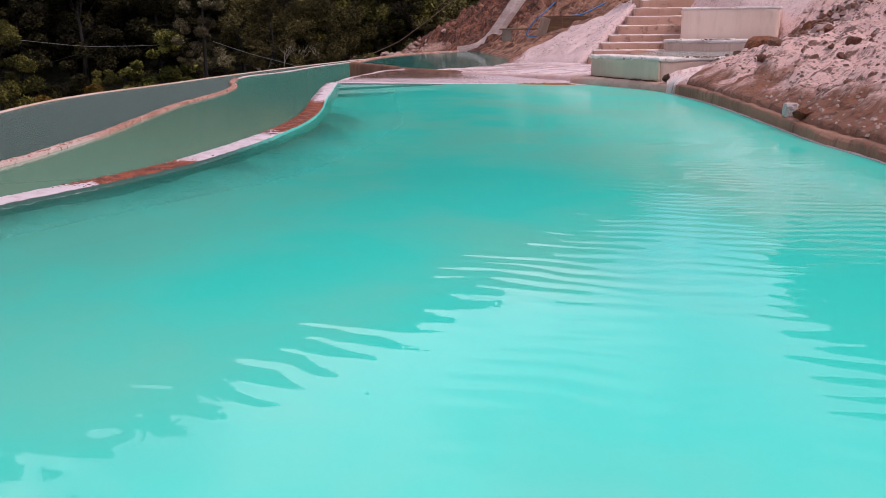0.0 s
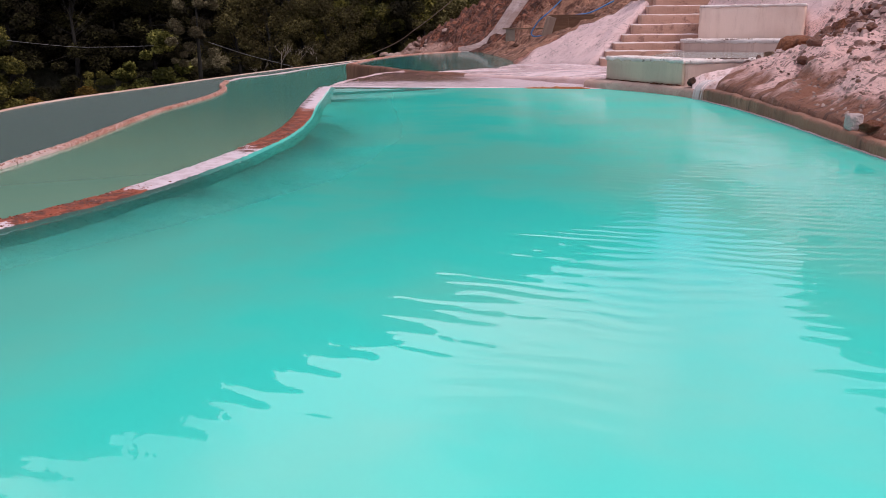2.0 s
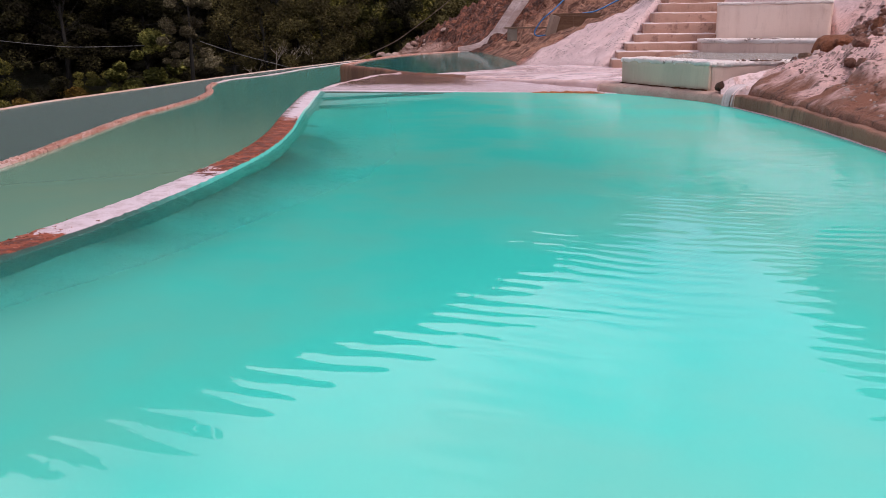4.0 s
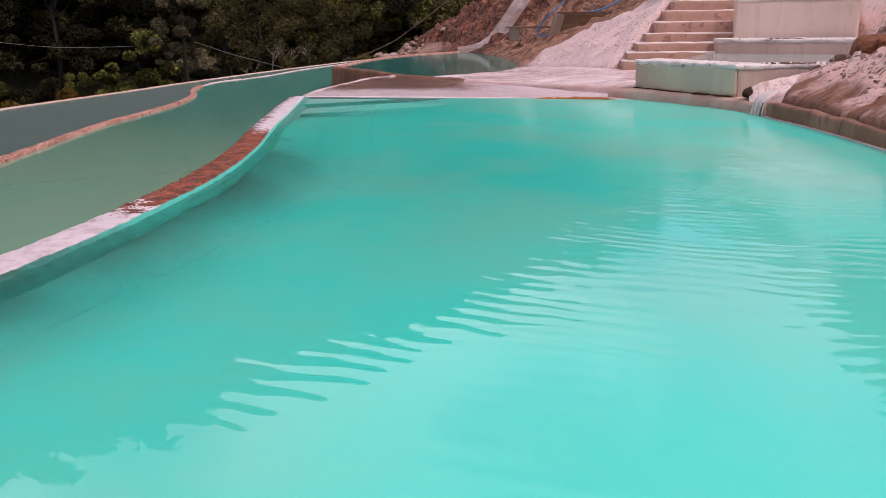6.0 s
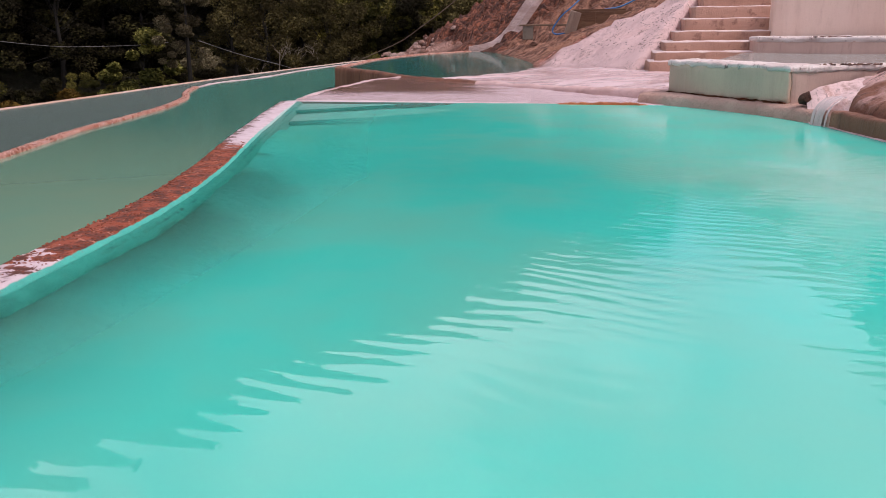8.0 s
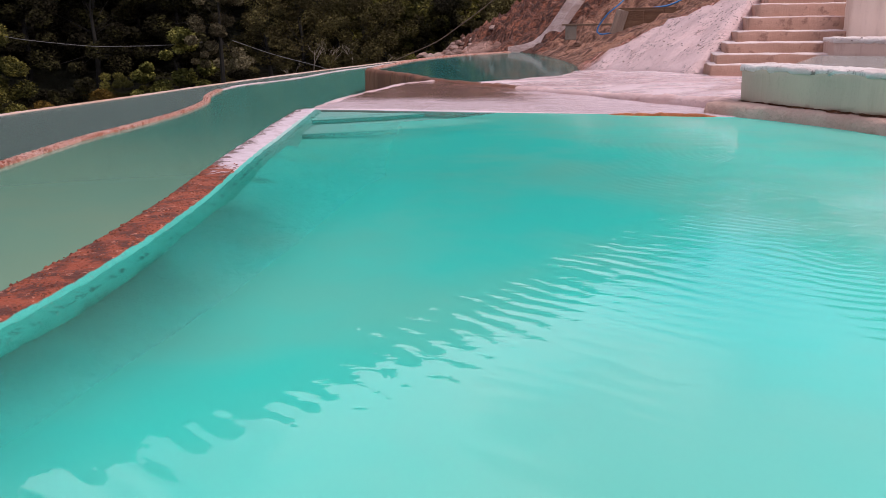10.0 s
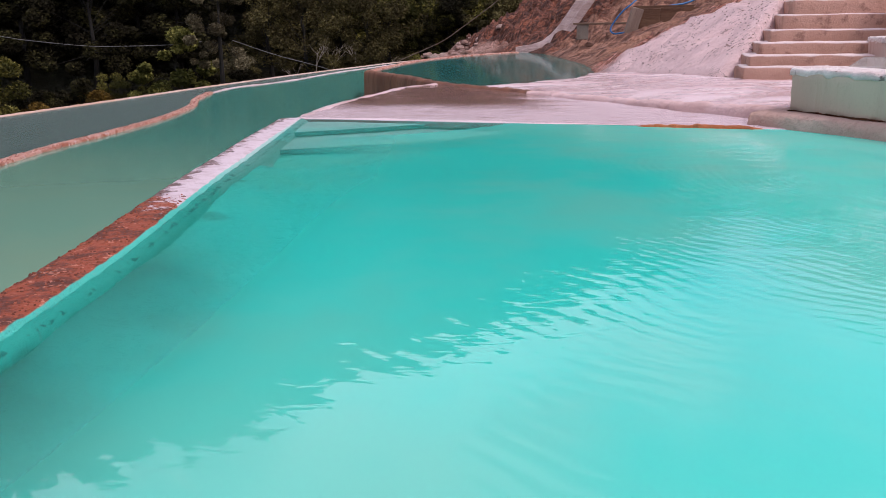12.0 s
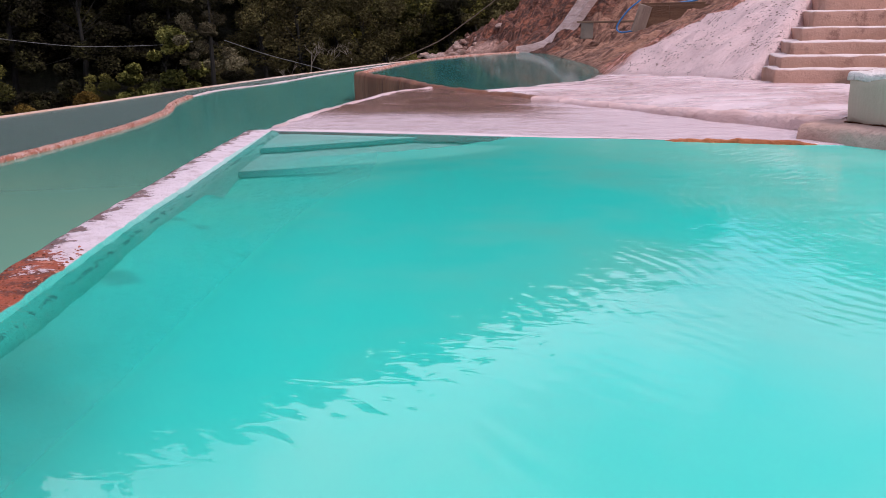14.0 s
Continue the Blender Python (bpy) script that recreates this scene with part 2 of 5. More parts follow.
def wet_material():
    n = Nodes("wet_pink_crust")
    flow = n.noise(1.2, 6, 0.65, stretch=(0.7, 2.4, 1))
    mid, fine = n.noise(5, 6, 0.7, stretch=(0.6, 2.2, 1)), n.noise(40, 4, 0.6)
    wet = n.mix(n.step(flow, 0.35, 0.65), (0.36, 0.22, 0.195), (0.24, 0.125, 0.10))
    wet = n.mix(n.math("MULTIPLY", n.step(mid, 0.58, 0.66), 0.75), wet, (0.11, 0.05, 0.04))
    pale = n.mix(n.step(mid, 0.5, 0.7), (0.74, 0.57, 0.60), (0.54, 0.36, 0.37))
    # brown stands for the mirrored red hill, pale for mirrored sky: both painted in
    edge = n.math("ADD", n.axis(0), n.math("MULTIPLY", n.math("SUBTRACT", flow, 0.5), 2.4))
    near = n.math("SUBTRACT", n.axis(1), n.math("MULTIPLY", n.math("SUBTRACT", flow, 0.5), 1.6))
    pale_sheen = n.math("MAXIMUM", n.step(edge, -0.9, 0.1), n.math("MULTIPLY", n.math("SUBTRACT", 1.0, n.step(near, 0.7, 1.9)), n.step(edge, -4.6, -3.0)))
    c = n.mix(n.math("MULTIPLY", pale_sheen, 0.92), wet, pale)
    # shadow line below the front edge, painted dark west of x = 1
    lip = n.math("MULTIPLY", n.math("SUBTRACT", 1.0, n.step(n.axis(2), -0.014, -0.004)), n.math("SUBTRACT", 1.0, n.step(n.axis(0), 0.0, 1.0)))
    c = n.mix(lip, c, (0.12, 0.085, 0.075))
    sheen = n.noise(17, 3, 0.6, stretch=(0.45, 1.8, 1), distort=0.6)
    return n.surface(c, n.math("ADD", 0.05, n.math("MULTIPLY", pale_sheen, 0.10)), n.bump(n.math("ADD", n.math("ADD", mid, n.math("MULTIPLY", sheen, 0.8)), n.math("MULTIPLY", fine, 0.1)), n.math("ADD", 0.0025, n.math("MULTIPLY", pale_sheen, 0.012))))


WET = wet_material()


def floor_material():
    n = Nodes("pool_floor_sediment")
    big, mid, fine = n.noise(0.5, 5, 0.6), n.noise(2.6, 6, 0.65), n.noise(14, 5, 0.6)
    c = n.mix(n.step(big, 0.35, 0.65), (0.06, 0.66, 0.58), (0.18, 0.62, 0.48))
    c = n.mix(n.math("MULTIPLY", n.step(mid, 0.62, 0.70), 0.3), c, (0.12, 0.30, 0.22))
    across = n.node("ShaderNodeAttribute")
    across.attribute_name = "across"
    reach = n.math("ADD", across.outputs["Fac"], n.math("MULTIPLY", n.math("SUBTRACT", n.noise(1.1, 3, 0.5), 0.5), 0.10))
    y = n.math("ADD", n.axis(1), n.math("MULTIPLY", big, 2.0))
    algae = n.math("MULTIPLY", n.math("SUBTRACT", 1.0, n.step(reach, 0.11, 0.20)), n.math("SUBTRACT", 1.0, n.step(y, -4.9, -2.9)))
    algae = n.math("MULTIPLY", algae, n.math("ADD", 0.7, n.math("MULTIPLY", n.step(n.noise(1.3, 2, 0.5), 0.38, 0.62), 0.3)))
    c = n.mix(n.math("MULTIPLY", algae, 0.95), c, (0.05, 0.05, 0.03))
    spots = n.math("MULTIPLY", n.math("MULTIPLY", n.step(n.noise(3.6, 1, 0.4), 0.66, 0.76), 0.4), n.math("SUBTRACT", 1.0, n.step(across.outputs["Fac"], 0.3, 0.45)))
    c = n.mix(spots, c, (0.07, 0.10, 0.07))
    return n.surface(c, 0.8, n.bump(mid, 0.02))


FLOOR = floor_material()


def plain(name, color, rough=0.6, vary=0.3, metal=0.0, scale=12.0):
    n = Nodes(name)
    f = n.noise(scale, 4, 0.6)
    c = n.mix(f, tuple(v * (1 - vary) for v in color), tuple(min(1, v * (1 + vary)) for v in color))
    return n.surface(c, rough, n.bump(f, 0.004), metal)


# ---- mesh helpers ----
def mesh_object(name, verts, faces, material, smooth=True):
    me = bpy.data.meshes.new(name)
    me.from_pydata([tuple(v) for v in verts], [], [tuple(f) for f in faces])
    me.validate()
    me.polygons.foreach_set("use_smooth", [smooth] * len(me.polygons))
    for m in (material if isinstance(material, (list, tuple)) else (material,)):
        me.materials.append(m)
    return new(name, me)


def part(name, bm, material, parent, label="", smooth=False):
    me = bpy.data.meshes.new(name)
    bm.to_mesh(me)
    bm.free()
    me.polygons.foreach_set("use_smooth", [smooth] * len(me.polygons))
    me.materials.append(material)
    ob = new(name, me)
    ob.parent = parent
    return tagged(ob, label)


def curve_points(pts, gap):
    """A smooth run through pts, one point every gap metres."""
    p = [np.array(q, float) for q in pts]
    p = [2 * p[0] - p[1]] + p + [2 * p[-1] - p[-2]]
    dense = []
    for i in range(1, len(p) - 2):
        for s in np.linspace(0, 1, 24, endpoint=False):
            a, b, c, d = p[i - 1], p[i], p[i + 1], p[i + 2]
            dense.append(0.5 * (2 * b + (c - a) * s + (2 * a - 5 * b + 4 * c - d) * s * s + (3 * b - a - 3 * c + d) * s ** 3))
    dense.append(p[-2])
    dense = np.array(dense)
    run = np.r_[0, np.cumsum(np.linalg.norm(np.diff(dense, axis=0), axis=1))]
    at = np.linspace(0, run[-1], max(2, int(run[-1] / gap) + 1))
    return np.stack([np.interp(at, run, dense[:, k]) for k in range(dense.shape[1])], 1)


def rough_noise(v, scale, amount):
    return amount * noise.noise(Vector(v) * scale)


def ribbon(name, pts, section, material, gap=0.08, jag=0.012, jag_scale=7.0, wobble=None):
    """Sweeps a cross-section [(side, up), ...] along pts (x, y, z); side is to the right of the run."""
    line = curve_points(pts, gap)
    tan = np.gradient(line, axis=0)[:, :2]
    tan /= np.linalg.norm(tan, axis=1)[:, None]
    verts, faces, k = [], [], len(section)
    for p, t in zip(line, tan):
        for s, u in section:
            v = Vector((p[0] + t[1] * s, p[1] - t[0] * s, p[2] + u))
            n3 = noise.noise_vector(v * jag_scale) + 0.5 * noise.noise_vector(v * jag_scale * 2.7)
            v += n3 * jag
            if wobble:
                v.z += wobble(v)
            verts.append(v)
    for i in range(len(line) - 1):
        for j in range(k - 1):
            a = i * k + j
            faces.append((a, a + 1, a + k + 1, a + k))
    faces.append(tuple(range(k)))
    faces.append(tuple(reversed(range((len(line) - 1) * k, len(line) * k))))
    ob = mesh_object(name, verts, faces, material)
    ob.data.attributes.new("across", "FLOAT", "POINT").data.foreach_set("value", [s for _ in line for s, u in section])
    return ob


def loft(name, a, b, n, m, material, lift=None):
    """A sheet between two runs a and b, n steps along and m across."""
    def even(pts):
        c = curve_points(pts, 0.05)
        f = np.linspace(0, len(c) - 1, n + 1)
        return np.stack([np.interp(f, range(len(c)), c[:, k]) for k in range(3)], 1)
    A, B = even(a), even(b)
    verts, faces = [], []
    for i in range(n + 1):
        for j in range(m + 1):
            v = Vector(A[i] + (B[i] - A[i]) * j / m)
            if lift:
                v.z += lift(v, j / m)
            verts.append(v)
    for i in range(n):
        for j in range(m):
            q = i * (m + 1) + j
            faces.append((q, q + 1, q + m + 2, q + m + 1))
    ob = mesh_object(name, verts, faces, material)
    ob.data.attributes.new("across", "FLOAT", "POINT").data.foreach_set("value", [j / m for _ in range(n + 1) for j in range(m + 1)])
    bm = bmesh.new()
    bm.from_mesh(ob.data)
    bmesh.ops.recalc_face_normals(bm, faces=bm.faces)
    if sum(f.normal.z for f in bm.faces) < 0:
        bmesh.ops.reverse_faces(bm, faces=bm.faces)
    bm.to_mesh(ob.data)
    bm.free()
    return ob


def box_mesh(lo, hi, cuts=0, bevel=0.0, jag=0.0, scale=6.0):
    bm = bmesh.new()
    bmesh.ops.create_cube(bm, size=1)
    for v in bm.verts:
        v.co = Vector([lo[i] + (hi[i] - lo[i]) * (v.co[i] + 0.5) for i in range(3)])
    if bevel:
        bmesh.ops.bevel(bm, geom=bm.edges[:], offset=bevel, segments=2, affect="EDGES", profile=0.5)
    if cuts:
        for _ in range(cuts):
            long = [e for e in bm.edges if e.calc_length() > 0.12]
            if not long:
                break
            bmesh.ops.subdivide_edges(bm, edges=long, cuts=1, use_grid_fill=True)
    if jag:
        for v in bm.verts:
            v.co += noise.noise_vector(v.co * scale) * jag + noise.noise_vector(v.co * scale * 3) * jag * 0.4
    return bm


def prism_mesh(outline, z0, z1, bevel=0.02, passes=3, jag=0.012, scale=6.0, grain=0.12):
    """A solid over a plan outline, top edges worn."""
    bm = bmesh.new()
    low = [bm.verts.new((x, y, z0)) for x, y in outline]
    top = [bm.verts.new((x, y, z1)) for x, y in outline]
    n = len(outline)
    bm.faces.new(list(reversed(low)))
    cap = bm.faces.new(top)
    for i in range(n):
        bm.faces.new((low[i], low[(i + 1) % n], top[(i + 1) % n], top[i]))
    bmesh.ops.recalc_face_normals(bm, faces=bm.faces)
    edges = [e for e in bm.edges if all(v in top for v in e.verts)] + [e for e in bm.edges if e.verts[0].co.xy == e.verts[1].co.xy]
    if bevel:
        bmesh.ops.bevel(bm, geom=edges, offset=bevel, segments=2, affect="EDGES", profile=0.5)
    bmesh.ops.triangulate(bm, faces=[f for f in bm.faces if len(f.verts) > 4])
    for _ in range(passes):
        long = [e for e in bm.edges if e.calc_length() > grain]
        if not long:
            break
        bmesh.ops.subdivide_edges(bm, edges=long, cuts=1)
        bmesh.ops.triangulate(bm, faces=[f for f in bm.faces if len(f.verts) > 4])
    if jag:
        for v in bm.verts:
            v.co += noise.noise_vector(v.co * scale) * jag + noise.noise_vector(v.co * scale * 3) * jag * 0.5
    return bm


# ---- plan ----
COPE_IN = [(-3.3, -16.5), (-2.55, -13.6), (-1.75, -11.35), (-1.53, -10.7), (-1.27, -9.85), (-1.17, -9.1), (-1.13, -8.3), (-1.13, -7.7), (-1.19, -6.6), (-1.38, -5.4), (-1.61, -4.4), (-1.85, -3.4), (-2.03, -2.55), (-2.22, -1.7), (-2.41, -0.8), (-2.58, 0.0)]
WALL_R = [(4.6, -19), (4.1, -12), (3.84, -9.04), (3.66, -7.9), (3.57, -6.6), (3.47, -5.3), (3.33, -4.0), (3.09, -2.62)]
PLINTH = [(3.12, -2.7), (2.98, -2.2), (2.73, -1.63), (2.28, -0.94), (1.83, -0.45), (1.6, -0.25)]
FRONT = [(-2.63, 0.0), (-2.1, -0.01), (-1.47, -0.09), (-0.5, -0.2), (0.35, -0.28), (1.15, -0.36), (1.9, -0.47)]
RIM = [(-4.35, 8.45), (-3.8, 7.6), (-3.26, 6.87), (-2.6, 5.7), (-2.1, 4.9), (-1.41, 3.98), (-0.61, 3.05), (0.11, 2.25), (0.6, 1.69), (1.08, 1.08), (1.54, 0.61), (2.0, 0.08)]
ROUND_FAR = [(-4.35, 8.45), (-4.45, 9.4), (-4.5, 10.7), (-4.55, 12.9), (-4.3, 15.45), (-3.65, 17.8), (-2.63, 20.0)]
ROUND_RIGHT = [(-2.63, 20.0), (-1.72, 17.87), (-0.89, 14.26), (-0.24, 10.85), (0.04, 7.5), (-0.13, 6.42), (-0.61, 5.54), (-0.99, 4.66), (-1.3, 3.9)]
DIVIDER = [(-5.4, -14), (-4.8, -10), (-4.62, -7), (-4.73, -5.7), (-4.98, -4.0), (-5.3, -2.5), (-5.66, -0.8), (-5.93, 0.6), (-6.07, 2.0), (-6.28, 3.7), (-6.65, 5.3), (-6.95, 6.2), (-7.45, 7.3), (-7.95, 8.9)]
LIP = [(-7.95, 8.9), (-8.15, 10.6), (-7.9, 12.0), (-7.75, 13.6), (-7.75, 17.0), (-7.3, 22.0)]
OUTER = [(-6.8, -14), (-7.6, -6), (-8.3, -2.6), (-8.75, -1.0), (-9.3, 1.4), (-9.47, 3.5), (-9.4, 5.2), (-9.27, 7.5), (-9.2, 10.4), (-9.0, 13.6), (-8.8, 16.2), (-8.4, 20), (-7.5, 26.0), (-5.5, 30)]
Z_MID, Z_OUT = -0.465, -0.5


def at_z(pts, z):
    return [(x, y, z) for x, y in pts]


# ---- pools ----
STEP_RUNS = ((-0.03, [(-2.45, -0.92), (-2.3, -0.84), (-2.0, -0.64), (-1.7, -0.42), (-1.4, -0.18), (-1.15, 0.02), (-1.05, 0.1)]),
             (-0.075, [(-2.28, -1.73), (-2.1, -1.62), (-1.85, -1.50), (-1.5, -1.29), (-1.2, -1.08), (-0.9, -0.85), (-0.67, -0.55), (-0.45, -0.22), (-0.25, 0.1)]))


SHORE = curve_points(COPE_IN, 0.2)


def pool_depth(x, y):
    for z, run in STEP_RUNS:
        if x < run[-1][0] and y > np.interp(x, [p[0] for p in run], [p[1] for p in run]):
            return -z
    # sediment banked up along the foot of the coping
    off = x - np.interp(y, SHORE[:, 1], SHORE[:, 0])
    near, out = (min(1.0, max(0.0, v)) for v in ((off - 0.05) / 1.05, (off - 1.3) / 2.6))
    return 0.035 + 0.27 * near * near * (3 - 2 * near) + 0.38 * out * out * (3 - 2 * out)


main_water = tagged(loft("water", at_z([(x - 0.1, y) for x, y in COPE_IN], 0), at_z(WALL_R + PLINTH[1:] + [(1.85, -0.45)], 0), 330, 90, MAIN_WATER),
                    "milky turquoise thermal pool water with fine ripples", "water", kind="structure")
main_water.data.attributes.new("depth", "FLOAT", "POINT").data.foreach_set("value", [pool_depth(v.co.x, v.co.y) for v in main_water.data.vertices])
tagged(loft("pool_floor", at_z([(x - 0.25, y) for x, y in COPE_IN], -0.3), at_z([(x + 0.2, y) for x, y in WALL_R + PLINTH[1:]] + [(2.0, -0.3)], -0.42), 80, 30, FLOOR,
                         lambda v, s: rough_noise(v, 0.8, 0.04) + rough_noise(v, 3.0, 0.012) + max(0.255 * math.exp(-(max(s - 0.06, 0) / 0.125) ** 2) * np.interp(v.y, (-2.45, -2.1), (1, 0)), 0.19 * np.interp(v.y, (-4.2, -1.9), (0, 1)) * np.interp(v.x, (-0.6, 0.8), (1, 0)))),
                    "pale green sediment on the shallow pool floor", "pool floor", kind="structure")
tagged(loft("water", at_z([(x - 0.2, y) for x, y in COPE_IN] + [(-2.72, 1.0), (-2.7, 2.6), (-2.6, 4.2), (-3.2, 6.9), (-4.3, 8.4), (-4.4, 11), (-4.4, 15), (-3.4, 19), (-4.5, 24)], Z_MID),
                        at_z(DIVIDER + LIP[1:] + [(-6.0, 25)], Z_MID), 60, 8, MID_WATER),
                   "still grey-green water of the middle pool", "water", kind="structure")
tagged(loft("water", at_z(DIVIDER + [(x, y) for x, y in LIP[1:]] + [(-6.4, 25)], Z_OUT), at_z(OUTER[:-1], Z_OUT), 60, 6, OUTER_WATER),
                     "dull grey-green water of the outer pool", "water", kind="structure")
tagged(loft("water", at_z(list(reversed(RIM[:6])) + ROUND_FAR[1:], -0.012), at_z(list(reversed(ROUND_RIGHT)), -0.012), 60, 10, ROUND_WATER),
                     "dark green water of the upper round pool", "water", kind="structure")

# coping of the main pool: pale render with worn red patches
def coping_material():
    n = Nodes("worn_white_and_red_coping")
    big, mid, fine = n.noise(1.3, 4, 0.6), n.noise(9, 5, 0.65), n.noise(45, 4, 0.6)
    across = n.node("ShaderNodeAttribute")
    across.attribute_name = "across"
    side = n.math("ADD", across.outputs["Fac"], n.math("MULTIPLY", n.math("SUBTRACT", mid, 0.5), 0.012))
    y = n.math("ADD", n.axis(1), n.math("MULTIPLY", n.math("SUBTRACT", n.noise(4.5, 6, 0.75), 0.5), 2.2))

    def band(lo, hi):
        return n.math("MULTIPLY", n.step(y, lo - 0.03, lo + 0.03), n.math("SUBTRACT", 1.0, n.step(y, hi - 0.03, hi + 0.03)))
    red = n.math("ADD", n.math("ADD", band(-7.6, -4.15), band(-10.5, -9.4)), band(-13.6, -12.0), True)
    white = n.mix(n.step(mid, 0.45, 0.7), (0.66, 0.54, 0.58), (0.50, 0.37, 0.39))
    # chips broken off the outer edge
    chipped = n.math("SUBTRACT", n.noise(6.5, 6, 0.75), n.math("MULTIPLY", n.math("ADD", side, 0.215), 1.6))
    chips = n.math("MULTIPLY", n.step(chipped, 0.40, 0.46), n.step(y, -9.0, -5.0))
    white = n.mix(n.math("MULTIPLY", chips, 0.9), white, n.mix(n.step(fine, 0.45, 0.6), (0.15, 0.055, 0.04), (0.06, 0.03, 0.028)))
    brick = n.mix(n.step(mid, 0.42, 0.6), (0.31, 0.064, 0.026), (0.10, 0.022, 0.011))
    brick = n.mix(n.math("MULTIPLY", n.step(n.noise(24, 4, 0.65), 0.60, 0.65), 0.7), brick, (0.60, 0.26, 0.18))
    brick = n.mix(n.math("MULTIPLY", n.step(n.noise(15, 3, 0.6), 0.60, 0.66), 0.7), brick, (0.09, 0.025, 0.015))
    c = n.mix(red, white, brick)
    # inner face: teal, with a broken dark line where the water licks it
    face = n.mix(big, (0.036, 0.40, 0.33), (0.055, 0.54, 0.45))
    face = n.mix(n.math("MULTIPLY", n.step(n.noise(26, 4, 0.7), 0.58, 0.64), 0.5), face, n.mix(mid, (0.03, 0.10, 0.09), (0.25, 0.6, 0.52)))
    face = n.mix(n.step(y, -9.2, -7.4), (0.022, 0.075, 0.06), face)
    face = n.mix(n.math("MULTIPLY", n.step(y, -4.2, -2.4), 0.85), face, (0.40, 0.56, 0.53))
    # the face turns darker low down, except towards its northern end
    low_dark = n.math("SUBTRACT", 1.0, n.step(n.math("ADD", n.axis(2), n.math("MULTIPLY", n.math("SUBTRACT", n.noise(5, 4, 0.6), 0.5), 0.09)), -0.09, -0.03))
    face = n.mix(n.math("MULTIPLY", low_dark, n.math("SUBTRACT", 1.0, n.step(y, -6.2, -4.2))), face, (0.05, 0.055, 0.03))
    z = n.math("ADD", n.axis(2), n.math("MULTIPLY", n.math("SUBTRACT", n.noise(14, 4, 0.7), 0.5), 0.016))
    crack = n.math("MULTIPLY", n.step(z, -0.026, -0.022), n.math("SUBTRACT", 1.0, n.step(z, -0.016, -0.012)))
    crack = n.math("MULTIPLY", crack, n.math("MULTIPLY", n.step(n.noise(13, 5, 0.75), 0.50, 0.56), n.step(y, -8.0, -6.5)))
    face = n.mix(n.math("MULTIPLY", crack, 0.7), face, (0.015, 0.10, 0.09))
    c = n.mix(n.step(side, -0.004, 0.004), c, face)
    h = n.math("ADD", n.math("MULTIPLY", mid, 1.0), n.math("MULTIPLY", fine, 0.4))
    return n.surface(c, 0.75, n.bump(h, 0.03))


COPING = coping_material()
# side is to the right of the run, the pool's side
coping = tagged(ribbon("coping", at_z(COPE_IN, 0.0),
                       [(-0.215, -0.75), (-0.215, -0.2), (-0.22, -0.01), (-0.214, 0.010), (-0.195, 0.018), (-0.12, 0.021), (-0.07, 0.021), (-0.03, 0.020), (-0.01, 0.018), (0.0, 0.014), (0.008, 0.008), (0.016, 0.001), (0.026, -0.005), (0.042, -0.012), (0.06, -0.019), (0.07, -0.032), (0.08, -0.08), (0.092, -0.14), (0.107, -0.24), (0.13, -0.42)],
                       COPING, 0.03, 0.005, 11.0, lambda v: -0.014 * min(1.0, max(0.0, (v.y + 1.6) / 1.6)) if v.z > 0 else 0), "worn white and red coping wall between two pools", "pool edge", kind="structure")

WALL_SECTION = [(-0.1, -0.7), (-0.11, -0.1), (-0.1, 0.0), (-0.07, 0.035), (0.0, 0.045), (0.06, 0.035), (0.09, 0.0), (0.1, -0.1), (0.1, -0.7)]
tagged(ribbon("divider", at_z(DIVIDER, Z_MID + 0.02), [(-0.062, -0.7), (-0.066, -0.05), (-0.064, 0.004), (-0.05, 0.016), (-0.02, 0.019), (0.02, 0.017), (0.05, 0.015), (0.066, 0.002), (0.068, -0.05), (0.068, -0.7)], SALMON, 0.025, 0.011, 17.0),
       "low rough red and white stone divider between two pools", "pool edge", kind="structure")
PEACH = travertine("peach_crust", (0.66, 0.48, 0.42), (0.58, 0.36, 0.27), (0.36, 0.15, 0.08), 0.5)
RIMCRUST = travertine("chipped_pink_crust", (0.74, 0.52, 0.51), (0.60, 0.38, 0.35), (0.24, 0.09, 0.06), 0.55, 0.02, 0.6, None, 0.2)
tagged(ribbon("spill_lip", at_z(LIP, Z_MID - 0.022), [(s * 0.6, u) for s, u in WALL_SECTION], PALE, 0.08, 0.012, 5.0),
       "pale overflow lip at the waterline", "pool edge", kind="structure")
tagged(ribbon("outer_rim", at_z(OUTER, Z_OUT + 0.012), [(s * 0.42, u * (0.3 if u > 0 else 1)) for s, u in WALL_SECTION], PEACH, 0.05, 0.007, 9.0),
       "thin salmon-pink rim of the outer pool", "pool edge", kind="structure")
rim_z = [0.02, 0.02, 0.02, 0.02, 0.02, 0.03, 0.04, 0.045, 0.06, 0.08, 0.1, 0.12]
tagged(ribbon("round_pool_wall", [(x, y, z - 0.03) for (x, y), z in zip(RIM[:7], rim_z)], WALL_SECTION, [CONCRETE], 0.07, 0.018, 6.0),
       "brown stained curved wall of the upper pool", "pool edge", kind="structure")
tagged(ribbon("apron_rim", [(x, y, z - 0.028) for (x, y), z in zip(RIM[6:], rim_z[6:])], [(s * 1.1, u) for s, u in WALL_SECTION], RIMCRUST, 0.035, 0.018, 8.0),
       "rounded pale pink mineral rim of the apron", "pool edge", kind="structure")
tagged(ribbon("round_pool_rim", at_z(ROUND_FAR, -0.02), [(s * 0.8, u) for s, u in WALL_SECTION], SALMON, 0.12, 0.015, 4.0),
       "low pale rim of the upper pool", "pool edge", kind="structure")

